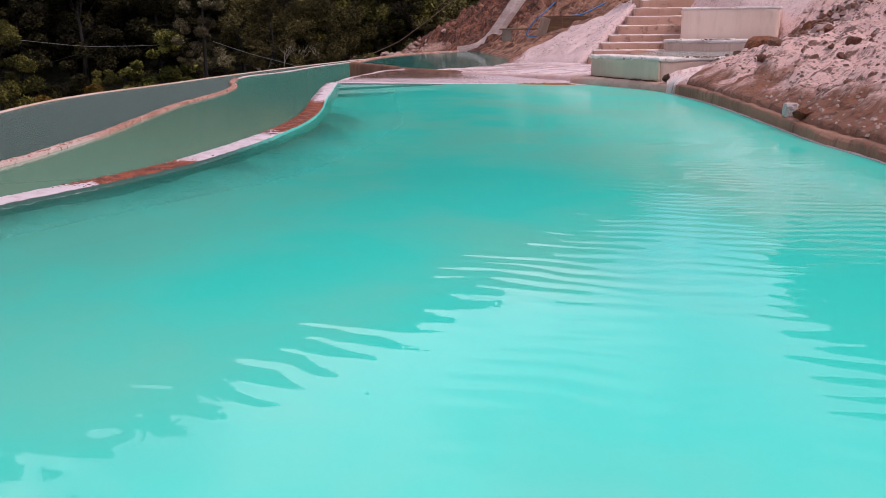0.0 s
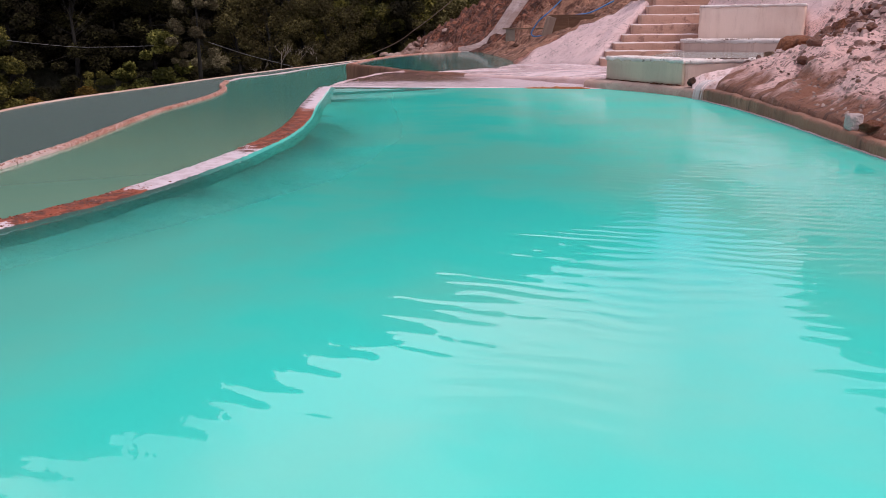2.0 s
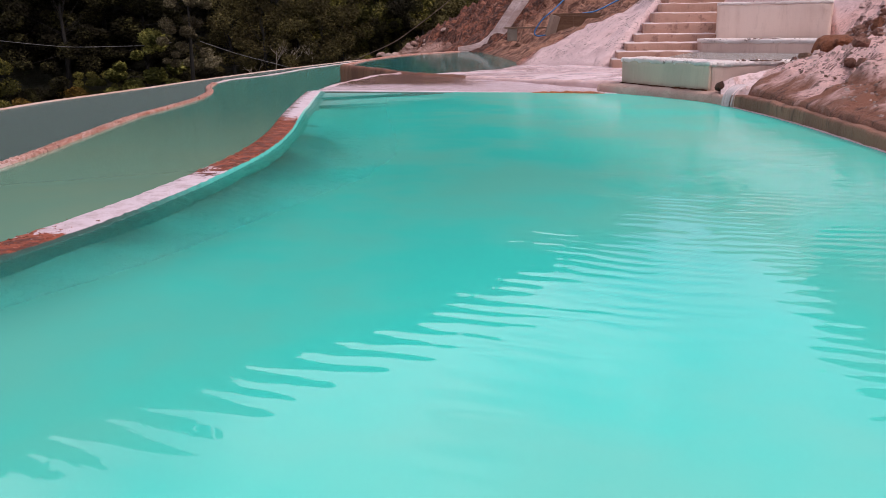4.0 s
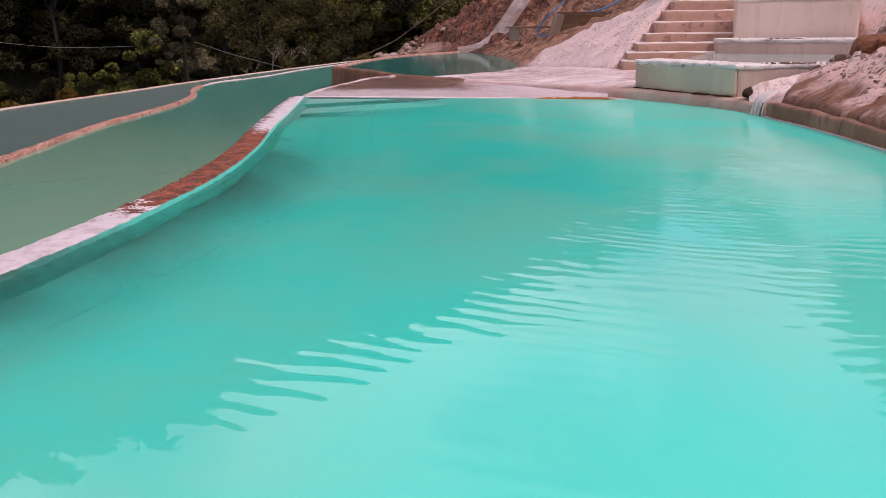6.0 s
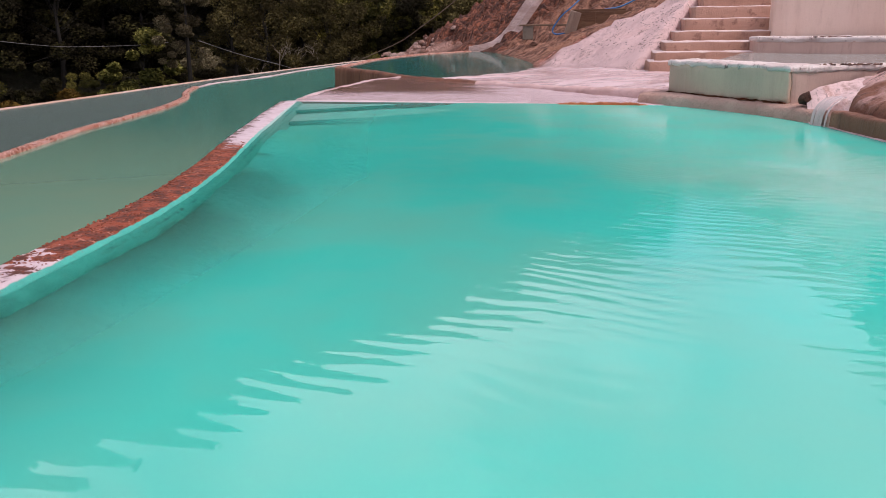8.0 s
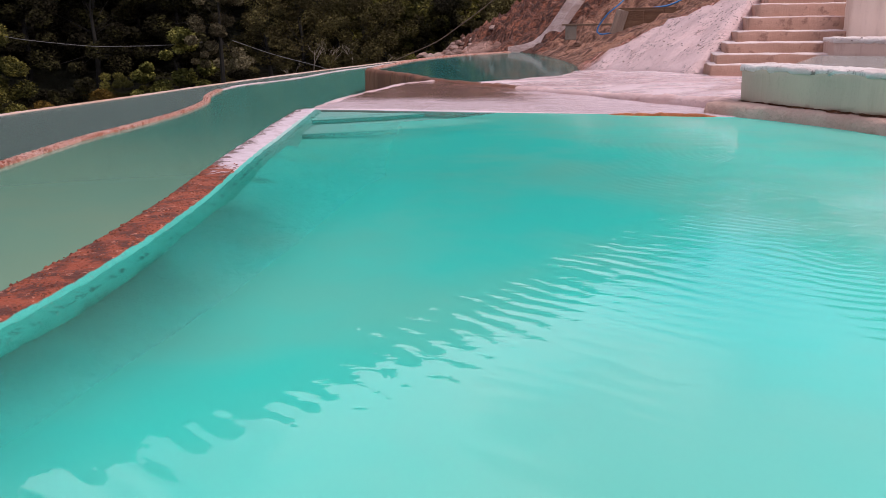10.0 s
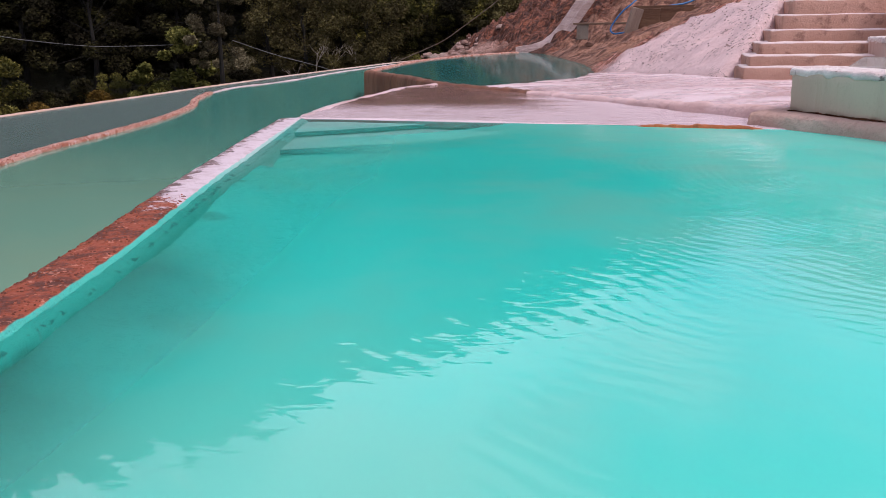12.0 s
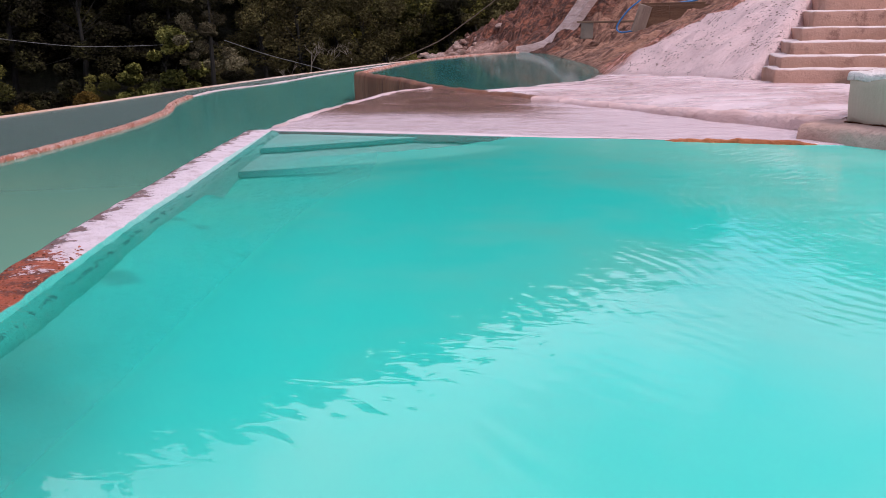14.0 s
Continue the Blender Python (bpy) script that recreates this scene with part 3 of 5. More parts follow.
tagged(ribbon("pool_end_wall", at_z([(-6.7, -13.95), (-5.2, -14.1), (-4.1, -15.3), (-3.0, -16.6), (0.8, -17.8), (4.7, -19.0)], 0.0), [(s * 1.2, u) for s, u in WALL_SECTION], PALE, 0.1, 0.016, 5.0),
       "rough pale end wall of the pools", "pool edge", kind="structure")

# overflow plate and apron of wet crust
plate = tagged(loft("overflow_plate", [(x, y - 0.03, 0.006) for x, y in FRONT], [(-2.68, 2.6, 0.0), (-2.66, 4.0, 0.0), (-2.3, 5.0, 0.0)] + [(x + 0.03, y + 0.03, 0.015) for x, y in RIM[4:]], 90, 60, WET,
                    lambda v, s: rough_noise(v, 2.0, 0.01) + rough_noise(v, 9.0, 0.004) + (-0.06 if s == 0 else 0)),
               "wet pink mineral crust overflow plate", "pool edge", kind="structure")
tagged(ribbon("plate_edge", at_z([(-2.62, 0.0), (-2.73, 1.0), (-2.74, 2.1), (-2.68, 3.3), (-2.63, 4.3), (-2.3, 5.05)], -0.02),
              [(-0.03, -0.7), (-0.04, -0.02), (-0.02, 0.02), (0.03, 0.03), (0.1, 0.02), (0.14, -0.1)], PALE, 0.07, 0.012, 6.0),
       "pale edge of the overflow plate above the middle pool", "pool edge", kind="structure")
apron = tagged(loft("apron", [(x, y, z + 0.005) for (x, y), z in zip(RIM[5:], rim_z[5:])],
                    [(-1.2, 4.2, 0.02), (-0.61, 5.54, 0.02), (-0.13, 6.42, 0.02), (0.06, 7.3, 0.04), (1.2, 5.2, 0.14), (1.95, 3.75, 0.17), (2.5, 3.7, 0.17), (2.9, 2.0, 0.17), (2.7, 0.6, 0.15)], 80, 60, APRON,
                    lambda v, s: 0.02 * math.sin(math.pi * s) + rough_noise(v, 2.2, 0.018) + rough_noise(v, 8.0, 0.007)),
               "pale pink mineral crust apron before the steps", "ground", kind="structure")

# submerged terraces
def submerged_material():
    n = Nodes("submerged_pale_crust")
    f = n.noise(3.0, 5, 0.6)
    across = n.node("ShaderNodeAttribute")
    across.attribute_name = "across"
    # the riser's shadow line is painted into the colour along the front
    edge = n.math("ADD", across.outputs["Fac"], n.math("MULTIPLY", n.math("SUBTRACT", n.noise(6, 4, 0.6), 0.5), 0.02))
    c = n.mix(f, (0.62, 0.68, 0.65), (0.52, 0.60, 0.56))
    return n.surface(n.mix(n.math("ADD", 0.06, n.step(edge, 0.016, 0.036), True), (0.03, 0.17, 0.145), c), 0.8, n.bump(f, 0.01))


STEP_UNDER = submerged_material()
for z, run in STEP_RUNS:
    tagged(loft("pool_step", [(x, y - 0.02, z) for x, y in run], [(-2.62, 0.1, z)] + [(-2.0 + 0.58 * i * (1 if z < -0.05 else 0.54), 0.1, z) for i in range(4)], 40, 60, STEP_UNDER,
                lambda v, s: rough_noise(v, 3, 0.004) + (-0.035 if s == 0 else 0)),
           "submerged pale step below the overflow plate", "pool step", kind="structure")

# right-hand retaining wall and plinth
tagged(ribbon("retaining_wall", at_z(WALL_R, 0.0), [(0.0, -0.5), (0.0, 0.0), (0.004, 0.07), (0.008, 0.12), (0.018, 0.140), (0.05, 0.150), (0.12, 0.150), (0.22, 0.135), (0.24, -0.4)], BANKWALL, 0.035, 0.009, 5.0, lambda v: (0.018 * noise.noise(v * 2.3) + 0.010 * noise.noise(v * 7) - 0.04 * min(1.0, max(0.0, (-4.5 - v.y) / 3))) if v.z > 0.1 else 0),
       "brown stained low concrete wall round the pool", "pool edge", kind="structure")
tagged(ribbon("plinth", at_z(PLINTH, 0.0), [(0.0, -0.5), (0.0, 0.03), (0.012, 0.085), (0.045, 0.112), (0.1, 0.122), (0.2, 0.126), (0.5, 0.126), (0.55, -0.3)], PLINTHSTONE, 0.05, 0.014, 7.0),
       "rounded concrete plinth at the waterline", "pool edge", kind="structure")

tagged(ribbon("waterline_crust", at_z(WALL_R, 0.0), [(0.004, -0.03), (-0.006, -0.006), (-0.008, 0.004), (-0.003, 0.009), (0.008, 0.012)], PALE, 0.03, 0.0015, 14.0),
       "thin pale mineral line along the waterline", "mineral crust", kind="structure")

# hillside: one sheet rising from its toe
TOE = [(7, -60, 0.2), (5.4, -26, 0.2), (4.70, -19, 0.17), (4.20, -12, 0.17), (3.93, -9, 0.17), (3.73, -7.6, 0.17), (3.63, -6.4, 0.17), (3.50, -5, 0.17), (3.37, -3.8, 0.17), (3.25, -2.6, 0.2), (3.1, -1.6, 0.2),
       (3.0, 0.5, 0.17), (2.4, 2.6, 0.17), (1.75, 4.0, 0.17), (1.1, 5.3, 0.13), (0.05, 7.5, 0.02), (-0.22, 10.85, 0.0), (-0.87, 14.26, 0.0), (-1.7, 17.87, 0.0), (-2.6, 20.0, 0.0), (-4.3, 21.5, -0.1), (-6.2, 24.5, -0.3), (-6.6, 27.5, -0.5), (-4, 33, -1.5), (4, 45, -3), (30, 70, -4)]


TOE = [(x + (0.01 if y < -2 else 0), y, z + (0.025 if y < -2 else 0) - 0.04 * min(1.0, max(0.0, (-4.5 - y) / 3))) for x, y, z in TOE]


# the same toe, but led round the basins and steps that are cut into the slope
CUT = TOE[:10] + [(3.6, -1.8, 0.42), (4.65, -1.25, 0.45), (5.35, 1.2, 0.5), (5.95, 3.6, 0.7), (6.1, 4.8, 1.25), (4.6, 6.6, 1.75), (3.3, 7.7, 1.75), (2.75, 6.3, 1.2), (2.2, 4.9, 0.75), (1.75, 4.0, 0.17)] + TOE[14:]


def toe_distance(x, y, toe=None):
    """Signed distance to the toe (uphill positive), and the toe's height there."""
    toe = toe or TOE
    best, side, base = np.full(x.shape, 1e9), np.ones(x.shape), np.zeros(x.shape)
    for (ax, ay, az), (bx, by, bz) in zip(toe, toe[1:]):
        dx, dy = bx - ax, by - ay
        s = np.clip(((x - ax) * dx + (y - ay) * dy) / (dx * dx + dy * dy), 0, 1)
        d = np.hypot(x - ax - s * dx, y - ay - s * dy)
        near = d < best - 1e-9
        best = np.where(near, d, best)
        side = np.where(near, np.sign(dy * (x - ax) - dx * (y - ay)), side)
        base = np.where(near, az + s * (bz - az), base)
    return best * side, base


def hill_height(x, y):
    heights = []
    for toe in (TOE, CUT):
        d, base = toe_distance(x, y, toe)
        up = np.clip(d, 0, None)
        low = np.interp(y, (2, 5, 8, 10, 14.7, 18, 20, 22, 26), (0.34, 0.58, 0.5, 0.38, 0.36, 0.42, 0.5, 0.75, 0.85))
        first = np.interp(y, (2, 5), (1.4, 5.0))
        shelf = np.interp(y, (-2.4, -1.2), (1.6, 0.0)) * (1 if toe is TOE else 0)
        if toe is CUT:
            low = np.interp(y, (-2.2, -1.3, 3, 5), (0.34, 0.55, 0.55, 0.58))
        h = base + low * np.minimum(up, first) + 0.10 * np.minimum(np.clip(up - first, 0, None), shelf)
        first = first + shelf
        h = h + 0.62 * np.clip(up - first, 0, 13) + 0.5 * np.clip(up - first - 13, 0, 14) + 0.1 * np.clip(up - first - 27, 0, 60)
        # the slope steepens above the bare foot
        h = h + 0.2 * np.clip(h - 2.6, 0, None) * np.interp(y, (18, 30), (1, 0.3))
        heights.append(np.where(d < 0, base + np.where(y < -2, 4.5, 2.5) * d, h))
    return np.minimum(*heights), d


def hillside():
    xs = np.r_[np.arange(-8, 2.8, 0.13), np.arange(2.8, 6.6, 0.05), np.arange(6.6, 7, 0.1), np.arange(7, 10, 0.2), np.arange(10, 20, 0.5), np.arange(20, 81, 4)]
    ys = np.r_[np.arange(-60, -18, 3), np.arange(-18, -11, 0.4), np.arange(-11, -8.5, 0.08), np.arange(-8.5, 2, 0.055), np.arange(2, 16, 0.11), np.arange(16, 30, 0.18), np.arange(30, 90, 3)]
    X, Y = np.meshgrid(xs, ys, indexing="ij")
    Z, D = hill_height(X, Y)
    verts, keep = [], np.full(X.shape, -1)
    for i in range(len(xs)):
        for j in range(len(ys)):
            if Z[i, j] < -1.6:
                continue
            v = Vector((xs[i], ys[j], Z[i, j]))
            if D[i, j] > 0:
                k = min(1.0, D[i, j] / 0.5)
                gully = 0.5 * noise.noise(Vector((v.x * 0.5 + v.y * 0.25, v.y * 1.2 - v.x * 0.2, 0))) * (0.16 + 0.02 * min(D[i, j], 10))
                cliff = min(1.0, max(0.0, (v.y - 13) / 6)) * min(1.0, D[i, j])
                ridge = 1.0 - abs(noise.noise(Vector((v.x * 0.8 - v.y * 0.35, v.y * 0.9 + v.x * 0.5, 3.0)))) * 2
                v.z += cliff * (0.62 * (ridge - 0.8) + 0.34 * noise.noise(v * 3.2) + 0.16 * noise.noise(v * 8))
                flow = 1.0 - abs(noise.noise(Vector((v.x * 0.9 + v.y * 0.3, v.y * 2.6 - v.x * 1.2, 1.0)))) * 2
                v.z += k * 0.13 * (flow - 0.5) * (1 - cliff)
                v.z += k * (gully + 0.09 * noise.noise(v * 1.8) + 0.08 * noise.noise(v * 4.5) + 0.05 * noise.noise(v * 9) + 0.022 * noise.noise(v * 18))
            keep[i, j] = len(verts)
            verts.append(v)
    faces = []
    for i in range(len(xs) - 1):
        for j in range(len(ys) - 1):
            q = (keep[i, j], keep[i + 1, j], keep[i + 1, j + 1], keep[i, j + 1])
            if min(q) >= 0:
                faces.append(tuple(int(a) for a in q))
    n = Nodes("pink_mud_and_red_earth")
    y, x = n.axis(1), n.axis(0)
    turned = n.node("ShaderNodeMapping", Vector=n.coord)
    turned.inputs["Rotation"].default_value = (0, 0, radians(-28))
    big = n.noise(0.8, 6, 0.65, at=turned.outputs[0], stretch=(0.6, 1.6, 1))
    mid, fine = n.noise(3.6, 7, 0.72, at=turned.outputs[0], stretch=(0.55, 2.2, 1)), n.noise(26, 5, 0.65)
    # colour turns from pink to brown lower down the bank
    brown_low = n.math("ADD", big, n.math("MULTIPLY", n.math("SUBTRACT", 0.40, n.axis(2)), 0.75))
    pink = n.mix(n.step(brown_low, 0.47, 0.63), (0.84, 0.53, 0.49), (0.28, 0.11, 0.066))
    pink = n.mix(n.math("MULTIPLY", n.step(mid, 0.53, 0.61), 0.85), pink, (0.12, 0.046, 0.030))
    red = n.mix(n.step(mid, 0.38, 0.58), (0.33, 0.105, 0.055), (0.050, 0.014, 0.008))
    strand = n.noise(3.2, 6, 0.7, at=turned.outputs[0], stretch=(0.3, 3.4, 1))
    red = n.mix(n.math("MULTIPLY", n.step(strand, 0.5, 0.6), 0.7), red, (0.09, 0.026, 0.013))
    red = n.mix(n.math("MULTIPLY", n.math("SUBTRACT", 1.0, n.step(strand, 0.36, 0.42)), 0.5), red, (0.44, 0.22, 0.16))
    red = n.mix(n.math("MULTIPLY", n.step(fine, 0.58, 0.72), 0.35), red, (0.42, 0.20, 0.12))
    warped = n.node("ShaderNodeVectorMath", Vector=n.node("ShaderNodeTexNoise", Vector=n.coord, Scale=1.6, Detail=4.0).outputs["Color"])
    warped.operation = "MULTIPLY_ADD"
    warped.inputs[1].default_value = (1.7, 1.7, 1.7)
    n.put(warped.inputs[2], n.coord)
    crag = n.voronoi(1.7, warped.outputs[0], "DISTANCE_TO_EDGE")
    chunk = n.voronoi(4.5, warped.outputs[0])
    # creases between the crags painted dark as deep shade
    red = n.mix(n.math("MULTIPLY", n.math("SUBTRACT", 1.0, n.step(crag, 0.0, 0.10)), 0.5), red, (0.045, 0.014, 0.008))
    red = n.mix(n.math("MULTIPLY", n.step(n.noise(2.2, 5, 0.7, at=warped.outputs[0]), 0.58, 0.66), 0.45), red, (0.44, 0.18, 0.11))
    # red earth lies beyond a line behind the ramp: loose debris, then streaked tan earth, then crags past the chute,
    # their shadows painted into the dark tones
    line = n.math("ADD", n.math("SUBTRACT", y, n.math("MULTIPLY", x, 1.25)), n.math("MULTIPLY", n.math("SUBTRACT", n.noise(1.5, 4, 0.6), 0.5), 2.2))
    along = n.node("ShaderNodeMapping", Vector=n.coord)
    along.inputs["Rotation"].default_value = (0, 0, radians(-52))
    fibre = n.noise(5.0, 6, 0.75, at=along.outputs[0], stretch=(0.32, 2.6, 1))
    debris = n.mix(n.step(fibre, 0.40, 0.52), (0.09, 0.030, 0.019), n.mix(n.step(fibre, 0.51, 0.62), (0.44, 0.155, 0.10), (0.76, 0.42, 0.36)))
    streak = n.noise(2.6, 6, 0.7, at=turned.outputs[0], stretch=(0.22, 2.4, 1))
    tan = n.mix(n.step(streak, 0.36, 0.60), (0.10, 0.034, 0.019), (0.44, 0.21, 0.135))
    tan = n.mix(n.math("MULTIPLY", n.step(fine, 0.52, 0.66), 0.5), tan, (0.14, 0.06, 0.04))
    earth = n.mix(n.step(line, 19.6, 20.6), tan, red)
    earth = n.mix(n.step(line, 9.0, 10.4), debris, earth)
    white = n.mix(n.step(mid, 0.55, 0.75), (0.84, 0.60, 0.59), (0.70, 0.45, 0.43))
    ramp = n.step(n.math("SUBTRACT", y, n.math("MULTIPLY", x, 0.3)), 2.0, 2.6)
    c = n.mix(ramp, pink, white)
    c = n.mix(n.step(line, 6.7, 7.7), c, earth)
    # small dark flecks in drifts
    fleck = n.noise(19, 4, 0.7, at=turned.outputs[0], stretch=(0.55, 1.8, 1))
    drift = n.step(n.noise(1.9, 4, 0.65), 0.46, 0.60)
    c = n.mix(n.math("MULTIPLY", n.math("MULTIPLY", n.step(fleck, 0.55, 0.61), drift), 0.75), c, (0.15, 0.055, 0.034))
    c = n.mix(n.math("MULTIPLY", n.step(fine, 0.60, 0.70), n.math("SUBTRACT", 0.45, n.math("MULTIPLY", ramp, 0.35))), c, (0.16, 0.06, 0.036))
    c = n.mix(n.math("MULTIPLY", n.step(n.noise(11, 4, 0.7, stretch=(0.8, 1.6, 1)), 0.585, 0.635), n.math("SUBTRACT", 0.5, n.math("MULTIPLY", ramp, 0.38))), c, (0.17, 0.06, 0.036))
    # pale broken stone along the far edge of the slope; its lit look is painted in too
    edge = n.node("ShaderNodeAttribute")
    edge.attribute_name = "edge"
    rim = n.math("ADD", edge.outputs["Fac"], n.math("MULTIPLY", n.math("SUBTRACT", n.noise(1.3, 5, 0.7), 0.5), 1.3))
    rim = n.math("MULTIPLY", n.math("SUBTRACT", 1.0, n.step(rim, 0.35, 0.75)), n.step(y, 20.8, 21.8))
    c = n.mix(n.math("MULTIPLY", rim, 0.85), c, n.mix(n.step(fine, 0.4, 0.6), (0.62, 0.38, 0.31), (0.40, 0.20, 0.15)))
    beyond = n.step(line, 6.9, 7.5)
    h = n.math("ADD", n.math("ADD", mid, n.math("MULTIPLY", fine, 0.35)), n.math("MULTIPLY", fleck, 0.22))
    h = n.math("ADD", h, n.math("MULTIPLY", beyond, n.math("ADD", n.math("MULTIPLY", n.step(crag, 0.0, 0.25), 0.4), n.math("MULTIPLY", chunk, -0.5))))
    m = n.surface(c, 0.85, n.bump(h, 0.10))
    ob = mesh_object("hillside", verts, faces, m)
    ob.data.attributes.new("edge", "FLOAT", "POINT").data.foreach_set("value", [float(D[i, j]) for i in range(len(xs)) for j in range(len(ys)) if keep[i, j] >= 0])
    return tagged(ob, "bare pink and red-brown earth hillside with mineral mud", "hillside", kind="structure")


HILL = hillside()


# ground: one sheet to the horizon, dropping past the outer rim, rising into the wooded hill
RIDGE = ((-180, -90, -40, -30, -24, -18, -9.4, -2.8, 3, 5.5, 7, 12, 60, 180), (12, 22, 25.2, 24.0, 23.2, 20.8, 18.3, 16.0, 13.3, 11.6, 10.3, 10, 10, 12))


def ground_height(x, y):
    wood = math.atan2(x - 1.0, y + 15.0)
    drop = min(1.0, max(0.0, (-x - 9.2) / 25)) if y < 30 else min(1.0, max(0.0, (y - 30) / 20 + max(0.0, (-x - 9.2) / 25)))
    z = -1.2 - 4.5 * drop
    dist = math.hypot(x - 1, y + 15)
    # ridge: higher towards the west, lowest a little east of north
    el = np.interp(math.degrees(wood), RIDGE[0], RIDGE[1])
    crest = math.tan(radians(el)) * 125 - 6.0
    f = min(1.0, max(0.0, (dist - 60) / 65))
    z += (crest - z) * f * (1.6 - 0.6 * f) if crest > z else 0
    return z


def ground():
    xs = np.r_[-900, -500, -300, np.arange(-200, -40, 8), np.arange(-40, 40, 2.5), np.arange(40, 200, 8), 300, 500, 900]
    ys = np.r_[-900, -500, -300, np.arange(-200, -40, 8), np.arange(-40, 90, 2.5), np.arange(90, 200, 8), 300, 500, 900]
    verts = [Vector((x, y, ground_height(x, y) + noise.noise(Vector((x, y, 0)) * 0.08) * 0.8 - 0.8)) for x in xs for y in ys]
    k = len(ys)
    faces = [(i * k + j, (i + 1) * k + j, (i + 1) * k + j + 1, i * k + j + 1) for i in range(len(xs) - 1) for j in range(k - 1)]
    n = Nodes("dark_forest_floor")
    a, b = n.noise(0.35, 5, 0.6), n.noise(3.0, 5, 0.6)
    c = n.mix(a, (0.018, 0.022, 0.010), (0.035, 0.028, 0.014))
    c = n.mix(n.step(b, 0.55, 0.75), c, (0.05, 0.055, 0.018))
    return tagged(mesh_object("ground", verts, faces, n.surface(c, 0.95, n.bump(b, 0.3))), "dark undergrowth and earth of the wooded valley", "ground", kind="structure")


ground()


# ---- steps and basins ----
STEPS = [(1.91, 3.40, 0.324), (2.02, 3.72, 0.454), (2.19, 4.14, 0.600), (2.40, 4.72, 0.757), (2.62, 5.22, 0.962), (2.82, 5.63, 1.165), (3.02, 6.1, 1.36), (3.2, 6.55, 1.55), (3.4, 7.0, 1.73)]
stairs = tagged(new("stairs"), "pinkish concrete steps with pale worn treads", "stairs")
for i, (x, y, z) in enumerate(STEPS):
    bm = box_mesh((x + 0.08, y, z - 0.35), (5.0 if i > 2 else 4.4, y + 0.9, z), 4, 0.025, 0.016, 4.0)
    part("step", bm, RISER, stairs, smooth=True)


def basin_wall(name, outline, z0, z1, material, label, jag=0.014, bevel=0.03):
    ob = tagged(new(name), label, "basin wall")
    part("body", prism_mesh(outline, z0, z1, bevel, 4, jag, 5.0), material, ob, smooth=True)
    return ob


def crust(parent, outline, z, thick, grow=0.007):
    """Thick pale mineral crust that has run over the top of a wall."""
    cx, cy = sum(p[0] for p in outline) / len(outline), sum(p[1] for p in outline) / len(outline)
    wide = [(x + (grow if x > cx else -grow), y + (grow if y > cy else -grow)) for x, y in outline]
    part("crust", prism_mesh(wide, z - thick, z + 0.018, 0.02, 5, 0.015, 11.0, 0.06), CRUST, parent, "rough white mineral crust", True)


def crust_material():
    n = Nodes("rough_white_crust")
    big, mid, fine = n.noise(2.0, 4, 0.6), n.noise(8.0, 6, 0.7), n.noise(40, 4, 0.6)
    c = n.mix(n.step(big, 0.4, 0.65), (0.86, 0.76, 0.73), (0.74, 0.60, 0.57))
    c = n.mix(n.math("MULTIPLY", n.step(mid, 0.58, 0.66), 0.75), c, (0.20, 0.09, 0.075))
    run = n.math("ADD", n.noise(0.9, 2, 0.5, stretch=(1, 1, 0.05)), n.math("MULTIPLY", n.noise(12, 4, 0.7, stretch=(1, 1, 0.3)), 0.25))
    c = n.mix(n.math("MULTIPLY", n.step(run, 0.78, 0.82), 0.7), c, (0.16, 0.065, 0.06))
    return n.surface(c, 0.75, n.bump(n.math("ADD", mid, n.math("MULTIPLY", fine, 0.4)), 0.05))


CRUST = crust_material()
LOWER = [(1.94, -0.14), (2.93, -1.70), (3.25, -1.2), (2.3, 0.36)]
LOWER_B = [(2.95, -1.66), (4.6, -1.25), (4.6, -0.85), (3.27, -1.18)]
MIDDLE = [(3.58, 3.45), (5.6, 2.35), (5.9, 3.6), (3.9, 4.3), (3.6, 4.2)]
UPPER = [(3.97, 4.35), (5.85, 3.75), (6.1, 4.6), (4.1, 5.3)]
lower_wall = basin_wall("basin_wall", LOWER, 0.1, 0.46, GREEN, "pale green-faced concrete wall of the lower basin with crusted top")
crust(lower_wall, LOWER, 0.465, 0.035)
joint = ribbon("joint", [(1.95, -0.17, 0.13), (2.2, -0.56, 0.132), (2.5, -1.04, 0.13), (2.92, -1.69, 0.134)], [(0.03, -0.012), (0.008, -0.007), (0.0, 0.0), (0.008, 0.005), (0.03, 0.008)], CONCRETE, 0.015, 0.011, 17.0)
joint.parent = lower_wall
tagged(joint, "dark crumbling joint")
crust(basin_wall("basin_wall", LOWER_B, 0.0, 0.46, PINKPLASTER, "cream rendered basin wall with crusted stained top"), LOWER_B, 0.462, 0.04)
crust(basin_wall("basin_wall", MIDDLE, 0.1, 0.645, PINKPLASTER, "low white-crusted wall of the middle basin"), MIDDLE, 0.65, 0.05)
crust(basin_wall("basin_wall", UPPER, 0.3, 1.30, PLASTER, "tall cream rendered wall of the upper basin with crusted top", 0.02, 0.05), UPPER, 1.302, 0.03)
basin_wall("basin_wall", [(3.1, 7.3), (9.0, 5.4), (9.2, 6.0), (3.2, 7.9)], 0.8, 1.95, RISER, "brown stained wall above the steps")
tagged(mesh_object("water", [(2.45, 0.35, 0.435), (3.2, -1.3, 0.435), (4.6, -1.0, 0.435), (5.6, 2.6, 0.435), (3.6, 3.7, 0.435), (3.4, 3.5, 0.435)], [(0, 1, 2, 3, 4, 5)], BASIN_WATER),
       "shallow clear water of the lower basin", "water", kind="structure")

